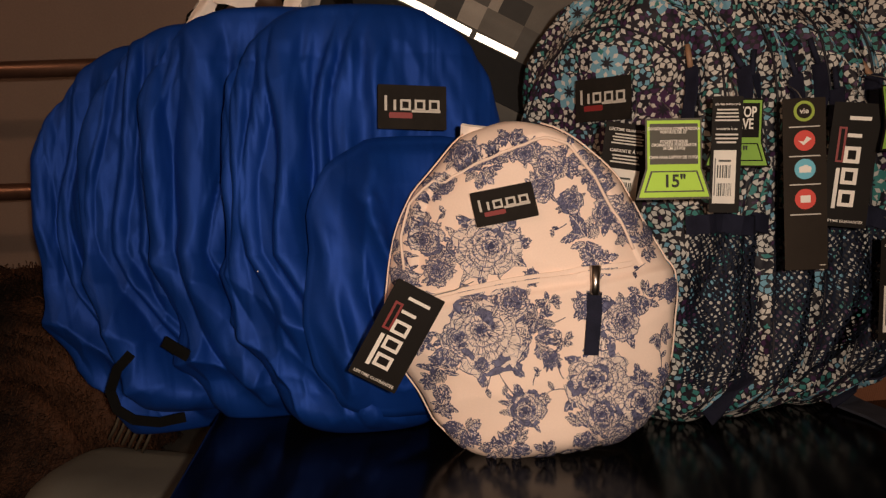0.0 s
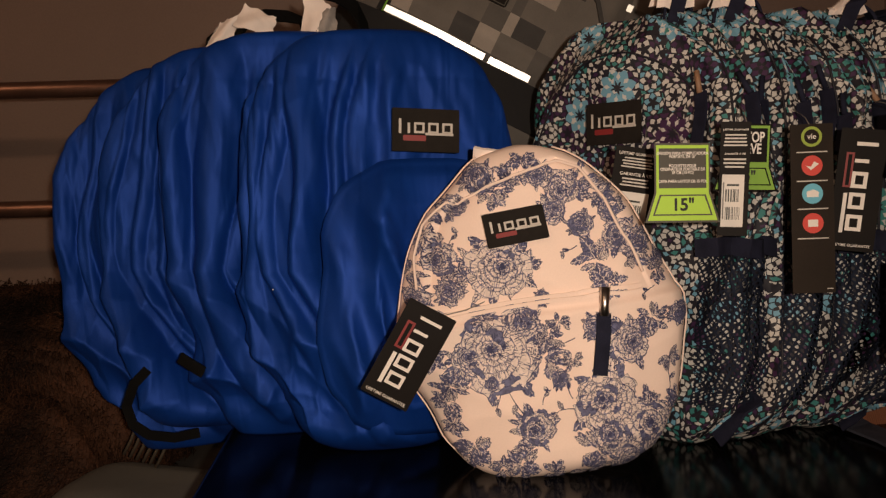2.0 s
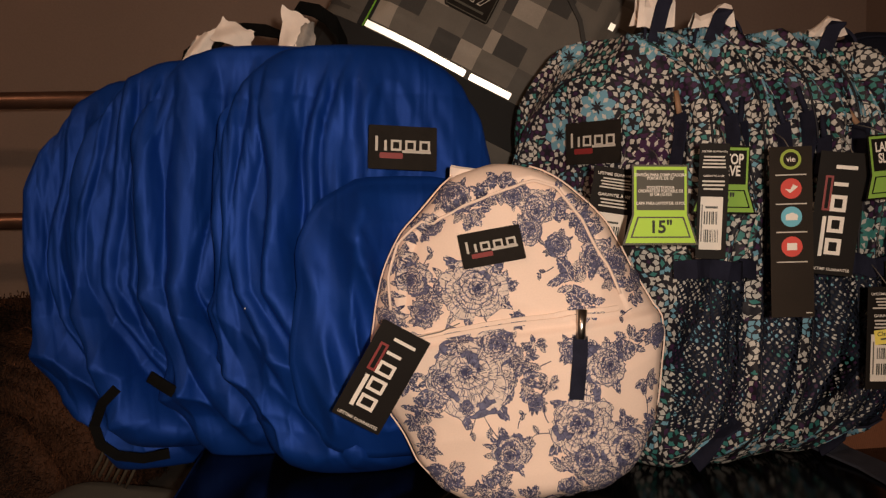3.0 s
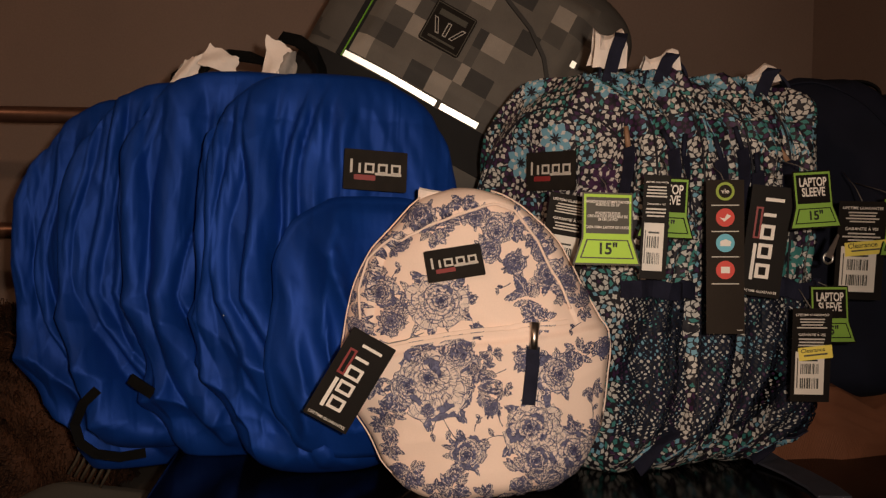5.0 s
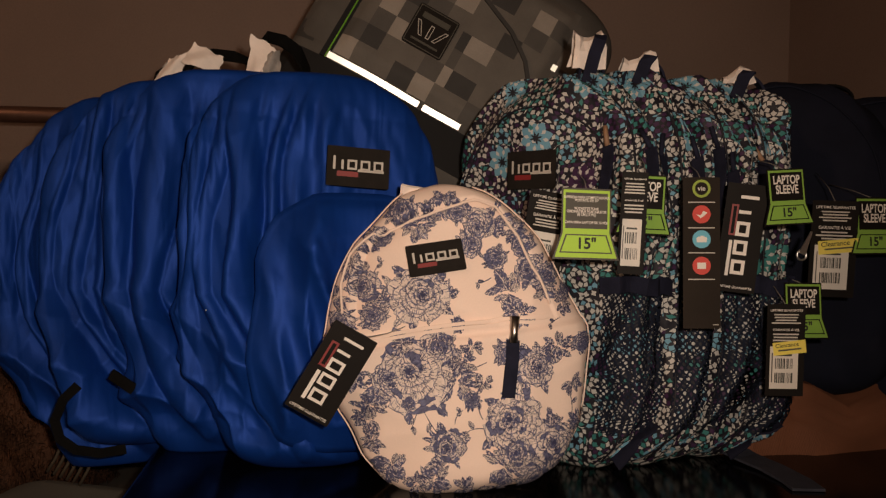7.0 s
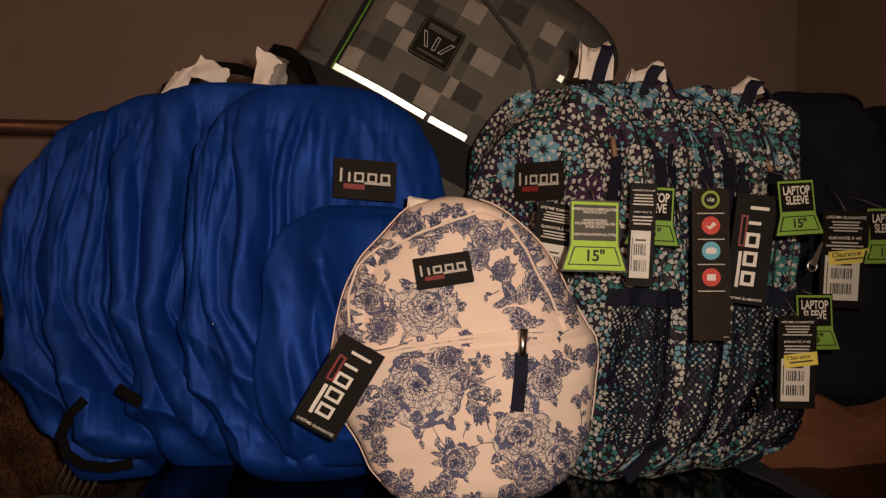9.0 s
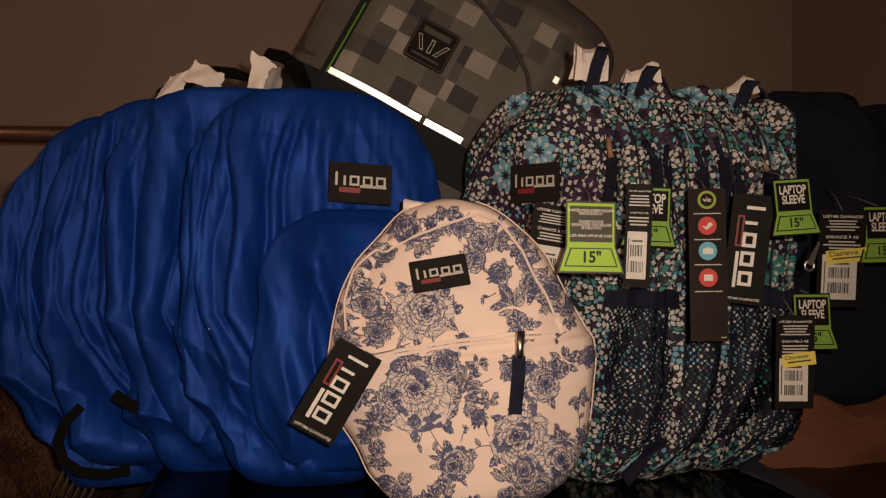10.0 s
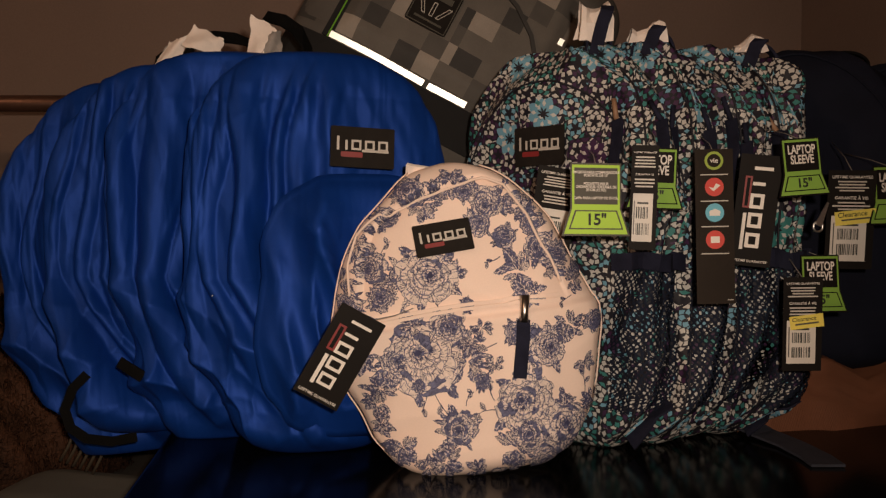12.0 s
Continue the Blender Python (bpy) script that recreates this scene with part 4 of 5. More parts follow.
# ---- checked backpack ----
def checked_backpack():
    t = thing("checked_backpack", pose(-0.024, 1.262, 1.060, -7, 28, 0), "grey and black pixel-checked backpack tilted against the bed rail", "backpack")

    def crease(X, Z, PH):
        return 0.003 * noise2(X * 12, Z * 12, 90)

    bag = Bag(0.45, 0.50, 0.13, dome=0.22, pt=3, base=0.10, flat=0.8, n=4.0, top_depth=0.9, crease=crease, nu=180, nv=110)
    part("body", bag.mesh("body", CHECKS[3]), t)
    low = 0.195
    part("lower_panel", ribbon("lower_panel", [bag.front(x, low - 0.036, 0.003) for x in np.linspace(-0.222, 0.222, 30)], (0, 0, 1), 0.062, 0.003, BLACKCLOTH), t, "plain black lower panel")

    sq = 0.0305
    squares = ["L..DL....D.", ".D...LD....", "..L......L.", ".L.L.DL...D", "..D....D...", "D...L.....L", ".L....D.L..", "...D.L....."]

    def panel(name, c0, c1, r0, r1, lift, dim=False):
        """A panel of whole printed squares, five faces to a square each way; dim paints in shade with darker greys."""
        verts, faces, slots = [], [], []
        k = 5
        nx, nz = (c1 - c0) * k, (r1 - r0) * k
        for j in range(nz + 1):
            for i in range(nx + 1):
                x, z = -0.159 + sq * (c0 + i / k), low + 0.010 + sq * (r0 + j / k)
                e = min(i, nx - i, 3) / 3 * min(j, nz - j, 3) / 3
                verts.append(bag.front(x, z, 0.001 + lift * e))
        for j in range(nz):
            for i in range(nx):
                faces.append((j * (nx + 1) + i, j * (nx + 1) + i + 1, (j + 1) * (nx + 1) + i + 1, (j + 1) * (nx + 1) + i))
                mark = squares[(r0 + j // k) % 8][(c0 + i // k) % 11]
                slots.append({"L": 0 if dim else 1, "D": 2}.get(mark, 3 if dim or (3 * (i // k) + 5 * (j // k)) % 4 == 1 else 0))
        return part(name, mesh_of(name, verts, faces, CHECKS, None, slots), t, "grey pixel-checked canvas panel")

    panel("front_panel", 0, 10, 0, 8, 0.010)
    # the side panels turn from the light: their shade is in the darker greys
    panel("shaded_side_panel", -2, 0, 0, 8, -0.003, True)
    panel("shaded_side_panel", 10, 12, 0, 8, 0.004, True)
    edge = [bag.front(-0.161, z, 0.004) for z in np.linspace(low - 0.004, low + 0.12, 16)]
    part("green_piping", tube("green_piping", edge, 0.0013, PIPE_GREEN, 6), t, "bright green piping")
    binding = [bag.front(-0.163, z, 0.003) for z in np.linspace(low - 0.004, 0.47, 20)]
    part("binding", ribbon("binding", binding, (1, 0, 0), 0.014, 0.003, BLACKCLOTH), t, "black edge binding")
    for x0, x1 in ((-0.157, -0.017), (0.006, 0.063)):
        part("reflective_tape", ribbon("reflective_tape", [bag.front(x, low, 0.010) for x in np.linspace(x0, x1, 12)], (0, 0, 1), 0.0090, 0.002, TAPE), t, "shining silver reflective tape")
    part("reflective_tape", ribbon("reflective_tape", [bag.front(0.143, z, 0.014) for z in (0.344, 0.349, 0.354)], (1, 0, 0), 0.008, 0.002, TAPE), t, "shining silver reflective tape")
    rim = [bag.front(x, low + z, 0.015) for x, z in ((-0.090, 0.222), (-0.055, 0.210), (-0.017, 0.198), (0.03, 0.185), (0.064, 0.166), (0.100, 0.138), (0.125, 0.105))]
    part("upper_flap", ribbon("upper_flap", rim, (0.3, 0, 1), 0.006, 0.004, CHECKS[2]), t, "dark bound edge of the upper flap")
    # rubber badge with tool shapes
    o = bag.front(-0.043, 0.300, 0.012)
    b = part("badge", slab("badge", rect(0.066, 0.066, r=0.004), 0.003, PATCH), t, "black rubber badge with tool shapes", pose(*o, 0, 0, 0))
    part("rim", frame_bars("rim", 0.062, 0.062, 0.0012, 0.0008, GREY_CARD, -0.003), b)
    part("title_bar", slab("title_bar", rect(0.044, 0.009, 0, 0.018), 0.0008, GREY_CARD, -0.003), b)
    part("caption_bar", slab("caption_bar", rect(0.044, 0.003, 0, -0.022), 0.0008, GREY_CARD, -0.003), b)
    for x, lean in ((-0.017, -0.5), (0.0, 0.0), (0.017, 0.6)):
        part("tool_shape", frame_bars("tool_shape", 0.006, 0.022, 0.0011, 0.0008, INK_DIM, -0.003, x, -0.003, lean), b)
    return t


checked_backpack()


# ---- white flowered backpack ----
ROLL = -8.0
WBASE = (0.125, 0.902, 0.7805)
white_ob = thing("white_backpack", pose(*WBASE, 0, ROLL, -3), "small cream backpack printed with blue peonies, black badge", "backpack")


FLAP = [(-0.108, 0.205), (-0.103, 0.237), (-0.090, 0.266), (-0.068, 0.284), (-0.033, 0.299), (0.010, 0.309), (0.038, 0.310), (0.060, 0.298), (0.081, 0.264), (0.096, 0.218), (0.104, 0.181)]


def white_crease(X, Z, PH):
    """Front pocket, the arched zip with its sunken inner edge, bulging sides and broad slack folds."""
    front = np.clip(np.sin(PH) * 2, 0, 1)
    pocket = 0.006 * np.clip((0.168 - Z) / 0.006, 0, 1) * front
    near, inner = np.full(np.shape(X), 9.0), np.zeros(np.shape(X))
    for (ax, az), (bx, bz) in zip(FLAP, FLAP[1:]):
        lx, lz = bx - ax, bz - az
        f = np.clip(((X - ax) * lx + (Z - az) * lz) / (lx * lx + lz * lz), 0, 1)
        dx, dz = X - ax - f * lx, Z - az - f * lz
        d = np.hypot(dx, dz)
        inner = np.where(d < near, np.sign(lz * dx - lx * dz), inner)
        near = np.minimum(near, d)
    side = np.clip((0.06 - X) / 0.08, 0.30, 1) * np.clip((Z - 0.16) / 0.03, 0, 1) * front
    hollow = np.where(inner > 0, -0.009 * np.exp(-near / 0.022), 0.002 * np.exp(-(near / 0.014) ** 2)) * side
    slack = 0.020 * panels(X * 8 + Z * 3, Z * 8, 21) + 0.010 * panels(X * 14 - Z * 9, Z * 13 + X * 4, 25) * np.clip((0.17 - Z) / 0.1, 0.2, 1)
    return pocket + hollow + slack + 0.0014 * noise2(X * 35, Z * 35, 22) - 0.003


def white_skew(X, Z):
    """Fuller on the strap side near the shoulder, drawn in near the base."""
    return 1 + np.where(X < 0, 0.13, -0.04) * np.exp(-((Z - 0.245) / 0.06) ** 2) - np.where(X < 0, 0.05, 0.07) * np.exp(-((Z - 0.06) / 0.07) ** 2)


white = Bag(0.284, 0.330, 0.110, dome=0.66, pt=1.85, base=0.42, pb=2.1, flat=0.50, n=2.9, top_depth=0.62, crease=white_crease, nu=240, nv=160, skew=white_skew)
part("body", white.mesh("body", CREAM), white_ob)
rim_l = [white.front(x, z, 0.002) for x, z in [(s * 0.985 * float(white.half(np.array(v))[0]), v * white.h) for s, vs in ((-1, np.linspace(0.97, 0.0, 50)), (1, np.linspace(0.0, 0.97, 50))) for v in vs]]
part("piping", tube("piping", rim_l, 0.0009, CREAM, 6), white_ob, "cream piping round the front panel")
for dz in (0.0022, -0.0022):
    part("zip_tape", ribbon("zip_tape", [white.front(x, 0.1685 + dz + 0.010 * math.cos(x * 11), 0.0035) for x in np.linspace(-0.118, 0.096, 30)], (0, 0, 1), 0.0036, 0.0018, CREAM), white_ob)
pull_at = white.front(0.062, 0.176, 0.006)
zp = part("zip_pull", tube("zip_pull", [pull_at + Vector((-0.001, -0.002, 0.004)), pull_at + Vector((-0.004, -0.005, -0.012)), pull_at + Vector((-0.006, -0.005, -0.022))], [0.0055, 0.0042, 0.0052], METAL, 10), white_ob, "dark metal zip slider")
p0 = pull_at + Vector((-0.006, -0.004, -0.020))
part("tab", ribbon("tab", [p0, p0 + Vector((-0.003, -0.003, -0.018)), p0 + Vector((-0.008, -0.002, -0.040)), p0 + Vector((-0.012, -0.001, -0.058))], (1, 0, 0), 0.0135, 0.003, WEB_NAVY), zp, "navy webbing pull tab")
badge(white_ob, white, -0.011, 0.250, 0.060, 0.034, -2)
zip_run = [Vector((x, z)) for x, z in FLAP]
zip_run = [zip_run[k].lerp(zip_run[k + 1], f / 5) for k in range(len(zip_run) - 1) for f in range(5)]
part("main_zip", tube("main_zip", [white.front(p.x * 0.985, p.y * 0.995, 0.0035) for p in zip_run], 0.0015, CREAM, 6), white_ob, "cream arched zip cover")
strap_run = [(0.112, 0.915, 1.086), (0.084, 0.908, 1.094), (0.060, 0.904, 1.097), (0.046, 0.903, 1.099), (0.039, 0.905, 1.101)]
part("loop_tissue", ribbon("loop_tissue", [white_ob.matrix_basis.inverted() @ Vector(p) for p in strap_run], (0, -0.5, 0.8), 0.014, 0.004, TISSUE), white_ob, "white tissue round the hand loop")


class Print:
    """Ink on the cloth: flat pieces laid over the front of a bag, later ones above earlier ones."""

    def __init__(self, bag, seed, base):
        self.bag, self.rng, self.base, self.layer = bag, random.Random(seed), base, 0
        self.v, self.f, self.s = [], [], []

    def place(self, x, z, up=0):
        return self.bag.front(x, z, self.base + 0.0000035 * self.layer + up)

    def fill(self, poly, slot):
        self.layer += 1
        n, k = len(poly), len(self.v)
        cx, cz = sum(p[0] for p in poly) / n, sum(p[1] for p in poly) / n
        self.v += [self.place(x, z) for x, z in poly]
        self.v += [self.place((x + cx) / 2, (z + cz) / 2) for x, z in poly]
        self.v.append(self.place(cx, cz))
        for i in range(n):
            j = (i + 1) % n
            self.f += [(k + i, k + j, k + n + j, k + n + i), (k + n + i, k + n + j, k + 2 * n)]
            self.s += [slot, slot]

    def line(self, pts, width, slot=0, closed=False, taper=False):
        n, k = len(pts), len(self.v)
        self.layer += 0.5
        for i, (x, z) in enumerate(pts):
            a, b = pts[(i - 1) % n if closed else max(i - 1, 0)], pts[(i + 1) % n if closed else min(i + 1, n - 1)]
            dx, dz = b[0] - a[0], b[1] - a[1]
            q = math.hypot(dx, dz) + 1e-9
            w = width / 2 * ((1 - 0.85 * i / n) if taper else self.rng.uniform(0.7, 1.3))
            self.v += [self.place(x - dz / q * w, z + dx / q * w), self.place(x + dz / q * w, z - dx / q * w)]
        for i in range(n if closed else n - 1):
            j = (i + 1) % n
            self.f.append((k + 2 * i, k + 2 * i + 1, k + 2 * j + 1, k + 2 * j))
            self.s.append(slot)

    def petal(self, x, z, ang, length, width, slot, hatch=5, ruffle=0.12):
        rng = self.rng
        ca, sa = math.cos(ang), math.sin(ang)
        ph = rng.uniform(0, 6)

        def at(u, w):
            return (x + ca * u - sa * w, z + sa * u + ca * w)

        edge = [at(0, 0)]
        for k in range(17):
            a = radians(-150 + 300 * k / 16)
            r = 1 + ruffle * (math.sin(1.9 * k + ph) + 0.6 * math.sin(3.1 * k + ph))
            edge.append(at(length * (0.56 + 0.44 * math.cos(a) * r), width * math.sin(a) * r))
        self.fill(edge, slot)
        self.line(edge, rng.uniform(0.0005, 0.0009), closed=True)
        for k in range(hatch):
            w = (k + 0.5) / hatch * 2 - 1
            reach = rng.uniform(0.45, 0.92) * (1 - 0.25 * abs(w))
            pts = [at(length * (0.03 + reach * q), width * 0.85 * w * (0.15 + 0.85 * q ** 0.7)) for q in (0, 0.3, 0.6, 1)]
            self.line(pts, rng.uniform(0.0010, 0.0018), rng.choice((0, 0, 1)), taper=True)
        for k in range(hatch // 2):
            w = rng.uniform(-0.9, 0.9)
            tip = 0.56 + 0.44 * math.sqrt(1 - w * w)
            pts = [at(length * tip * q, width * w * (0.55 + 0.45 * q)) for q in (0.97, 0.88, rng.uniform(0.66, 0.82))]
            self.line(pts, rng.uniform(0.0005, 0.0010), rng.choice((0, 1)), taper=True)
        back = rng.uniform(0.86, 0.93)
        rim = [at(length * (0.56 + 0.44 * back * math.cos(radians(d))), width * back * math.sin(radians(d))) for d in range(-80, 81, 20)]
        self.line(rim, 0.0006, 1)

    def leaf(self, x, z, ang, length, width, slot=1):
        bend = self.rng.uniform(-0.25, 0.25)
        ca, sa = math.cos(ang), math.sin(ang)

        def at(u, w):
            w += bend * u * u / length
            return (x + ca * u - sa * w, z + sa * u + ca * w)

        up = [at(length * t, width * math.sin(math.pi * t) ** 0.8 * (1 + 0.30 * math.sin(t * 30))) for t in np.linspace(0, 1, 11)]
        dn = [at(length * t, -width * math.sin(math.pi * t) ** 0.8 * (1 + 0.30 * math.sin(t * 27))) for t in np.linspace(1, 0, 11)[1:-1]]
        self.fill(up + dn, slot)
        self.line(up + dn, 0.0006, closed=True)
        self.line([at(length * t, 0) for t in (0, 0.3, 0.6, 0.95)], 0.0007, 2 if slot < 2 else 0)
        for t in np.linspace(0.12, 0.8, 6):
            for sgn in (-1, 1):
                self.line([at(length * t, 0), at(length * (t + 0.12), sgn * width * 0.8 * math.sin(math.pi * min(t + 0.12, 1)))], self.rng.uniform(0.0004, 0.0009), self.rng.choice((0, 2)) if slot < 2 else 0)

    def stem(self, x, z, ang, length, buds=2):
        bend = self.rng.uniform(-0.5, 0.5)
        pts = [(x + math.cos(ang + bend * t) * length * t, z + math.sin(ang + bend * t) * length * t) for t in np.linspace(0, 1, 7)]
        self.line(pts, 0.0009)
        for k in range(buds):
            px, pz = pts[3 + 2 * k if 3 + 2 * k < 7 else 6]
            self.leaf(px, pz, ang + (0.7 if k % 2 else -0.7), length * 0.38, length * 0.09, self.rng.choice((1, 2)))

    def peony(self, x, z, R, dark=0.16, leaves=10):
        rng = self.rng
        for k in range(leaves):
            a = rng.uniform(0, 2 * math.pi)
            self.leaf(x + math.cos(a) * R * 0.55, z + math.sin(a) * R * 0.55, a + rng.uniform(-0.4, 0.4), R * rng.uniform(0.6, 0.95), R * rng.uniform(0.11, 0.17), rng.choice((1, 1, 2)))
        cup = rng.uniform(0, 2 * math.pi)
        for ring, n in ((1.0, 7), (0.84, 7), (0.68, 7), (0.53, 7), (0.39, 6), (0.26, 6), (0.15, 5)):
            off = rng.uniform(0, 6)
            sx, sz = x + math.cos(cup) * R * 0.26 * (1 - ring), z + math.sin(cup) * R * 0.26 * (1 - ring)
            for k in range(n):
                a = off + 2 * math.pi * k / n + rng.uniform(-0.28, 0.28)
                c = ring * R * 0.30
                self.petal(sx + math.cos(a) * c, sz + math.sin(a) * c, a, ring * R * rng.uniform(0.62, 0.78), ring * R * rng.uniform(0.34, 0.46), 1 if rng.random() < dark else 2, hatch=12 if ring > 0.4 else 6)
        self.fill([(sx + 0.07 * R * math.cos(t), sz + 0.07 * R * math.sin(t)) for t in np.linspace(0, 2 * math.pi, 9)[:-1]], 0)

    def spray(self, x, z, R, n=19):
        """A dense dark bunch of leaves."""
        rng = self.rng
        for k in range(n):
            a = rng.uniform(0, 2 * math.pi)
            d = R * rng.uniform(0, 0.45)
            self.leaf(x + math.cos(a) * d, z + math.sin(a) * d, a + rng.uniform(-0.5, 0.5), R * rng.uniform(0.55, 0.85), R * rng.uniform(0.13, 0.21), rng.choice((1, 1, 1, 2)))

    def done(self, name, parent):
        return part(name, mesh_of(name, self.v, self.f, [PRINT_NAVY, PRINT_MID, PRINT_PALE], None, self.s, smooth=True), parent)


def cloth_place(x, z):
    """From a place in the upright plane through the bag's face to the bag's own width and height."""
    x, z = 0.015 + (x - 0.015) * 1.03, 1.071 + (z - 1.071) * 1.03
    dx, dz = x - WBASE[0], z - WBASE[2]
    c, s = math.cos(radians(ROLL)), -math.sin(radians(ROLL))
    return dx * c + dz * s, -dx * s + dz * c


def flowers():
    """Peonies with their leaves, half-open buds and dark sprays, where the cloth shows them."""
    beds = [
        ("spray", 0.152, 0.996, 0.022), ("spray", 0.160, 0.975, 0.018), ("peony", 0.061, 0.990, 0.029), ("spray", 0.084, 0.992, 0.018),
        ("bud", 0.012, 1.000, 0.019), ("spray", 0.030, 0.986, 0.013), ("bud", 0.018, 0.968, 0.015), ("spray", 0.000, 1.022, 0.017),
        ("bud", 0.045, 1.074, 0.016), ("spray", 0.058, 1.062, 0.017), ("peony", 0.120, 1.065, 0.018), ("spray", 0.140, 1.072, 0.020),
        ("bud", 0.112, 1.044, 0.016), ("bud", 0.140, 1.030, 0.014), ("spray", 0.086, 1.085, 0.015), ("peony", 0.176, 1.018, 0.017),
        ("spray", 0.188, 1.000, 0.017), ("bud", 0.168, 1.043, 0.013),
        ("peony", 0.034, 0.905, 0.021), ("peony", 0.080, 0.937, 0.019), ("spray", 0.098, 0.905, 0.022), ("peony", 0.057, 0.908, 0.041),
        ("spray", 0.103, 0.925, 0.016), ("spray", 0.012, 0.880, 0.018), ("spray", 0.006, 0.862, 0.016), ("bud", 0.050, 0.882, 0.011),
        ("bud", 0.150, 0.936, 0.015), ("peony", 0.178, 0.922, 0.021), ("spray", 0.165, 0.917, 0.015), ("spray", 0.200, 0.942, 0.016),
        ("peony", 0.091, 0.841, 0.019), ("spray", 0.085, 0.822, 0.016), ("spray", 0.077, 0.806, 0.018), ("spray", 0.033, 0.819, 0.022),
        ("spray", 0.200, 0.862, 0.018), ("peony", 0.198, 0.840, 0.030), ("peony", 0.160, 0.864, 0.033), ("bud", 0.166, 0.836, 0.022),
        ("spray", 0.150, 0.822, 0.020), ("peony", 0.205, 0.826, 0.020), ("bud", 0.116, 0.887, 0.010), ("bud", 0.100, 0.962, 0.009),
        ("spray", 0.218, 0.905, 0.012), ("bud", 0.004, 0.940, 0.012), ("spray", -0.014, 0.988, 0.015), ("peony", -0.012, 0.962, 0.012),
        ("spray", -0.002, 0.905, 0.014), ("spray", 0.012, 0.842, 0.014), ("bud", 0.026, 1.050, 0.012), ("spray", 0.016, 1.046, 0.013),
        ("spray", 0.070, 1.076, 0.013), ("bud", 0.098, 1.078, 0.013), ("spray", 0.158, 1.058, 0.014), ("peony", 0.192, 1.012, 0.012),
        ("spray", 0.208, 0.985, 0.014), ("bud", 0.226, 0.945, 0.011), ("spray", 0.228, 0.868, 0.013), ("spray", 0.142, 0.802, 0.016),
        ("peony", 0.178, 0.808, 0.015), ("spray", 0.108, 0.800, 0.012), ("spray", 0.045, 0.940, 0.013), ("spray", 0.115, 0.940, 0.011),
        ("spray", 0.128, 0.905, 0.010), ("spray", 0.060, 0.803, 0.012), ("bud", 0.215, 1.000, 0.010),
    ]
    for i, (kind, x, z, R) in enumerate(beds):
        ink = Print(white, 100 + i, 0.0006 + 0.00002 * i)
        lx, lz = cloth_place(x, z)
        if kind == "peony":
            ink.peony(lx, lz, R)
        elif kind == "bud":
            ink.peony(lx, lz, R * 0.9, dark=0.25, leaves=8)
        else:
            ink.spray(lx, lz, R)
        ink.done(kind + "_print", white_ob)
    for i, (x, z, deg, ln) in enumerate([(0.066, 0.874, -70, 0.026), (0.060, 0.878, -110, 0.024), (0.132, 0.858, 160, 0.026), (0.128, 0.868, 120, 0.02), (0.070, 0.964, -60, 0.02), (0.020, 1.010, 70, 0.02),
                                            (0.130, 0.925, 200, 0.024), (0.205, 0.935, 20, 0.022), (0.135, 1.010, -150, 0.018), (0.098, 0.862, 80, 0.016), (0.205, 0.97, 200, 0.016), (0.22, 0.875, 70, 0.02)]):
        ink = Print(white, 300 + i, 0.0006)
        lx, lz = cloth_place(x, z)
        ink.stem(lx, lz, radians(deg), ln)
        ink.done("stem_print", white_ob)


flowers()


# ---- store tags ----
def string(parent, top, to):
    part("tie", tube("tie", [top, (Vector(top) + Vector(to)) / 2 + Vector((0.002, -0.003, 0)), to], 0.0005, PLASTIC, 5), parent, "thin plastic tie")


def lines(parent, w, h, cx, cz, rows, mat, y, seed, centre=True):
    """Fine print that cannot be read, as bars."""
    rng = random.Random(seed)
    step = h / rows
    for i in range(rows):
        l = w * rng.uniform(0.62, 1.0)
        x = cx if centre else cx - (w - l) / 2
        part("print_bar", slab("print_bar", rect(l, step * 0.45, x, cz + h / 2 - (i + 0.5) * step), 0.0002, mat, y), parent)


def bar_code(parent, w, h, cx, cz, seed, y):
    st = part("sticker", slab("sticker", rect(w, h, cx, cz), 0.0003, STICKER, y), parent, "white price sticker with bars")
    rng = random.Random(seed)
    for row in (0.10, -0.24):
        x = -w * 0.30
        while x < w * 0.32:
            b = rng.choice((0.0005, 0.0008, 0.0013))
            part("bar", slab("bar", rect(b, h * 0.24, cx + x, cz + h * row), 0.0001, INK_DARK, y - 0.0003), st)
            x += b + rng.choice((0.0006, 0.001))
    part("bar", slab("bar", rect(w * 0.55, 0.002, cx, cz + h * 0.30), 0.0001, INK_DARK, y - 0.0003), st)
    part("bar", slab("bar", rect(0.0012, h * 0.7, cx - w * 0.42, cz), 0.0001, GREY_CARD, y - 0.0003), st)


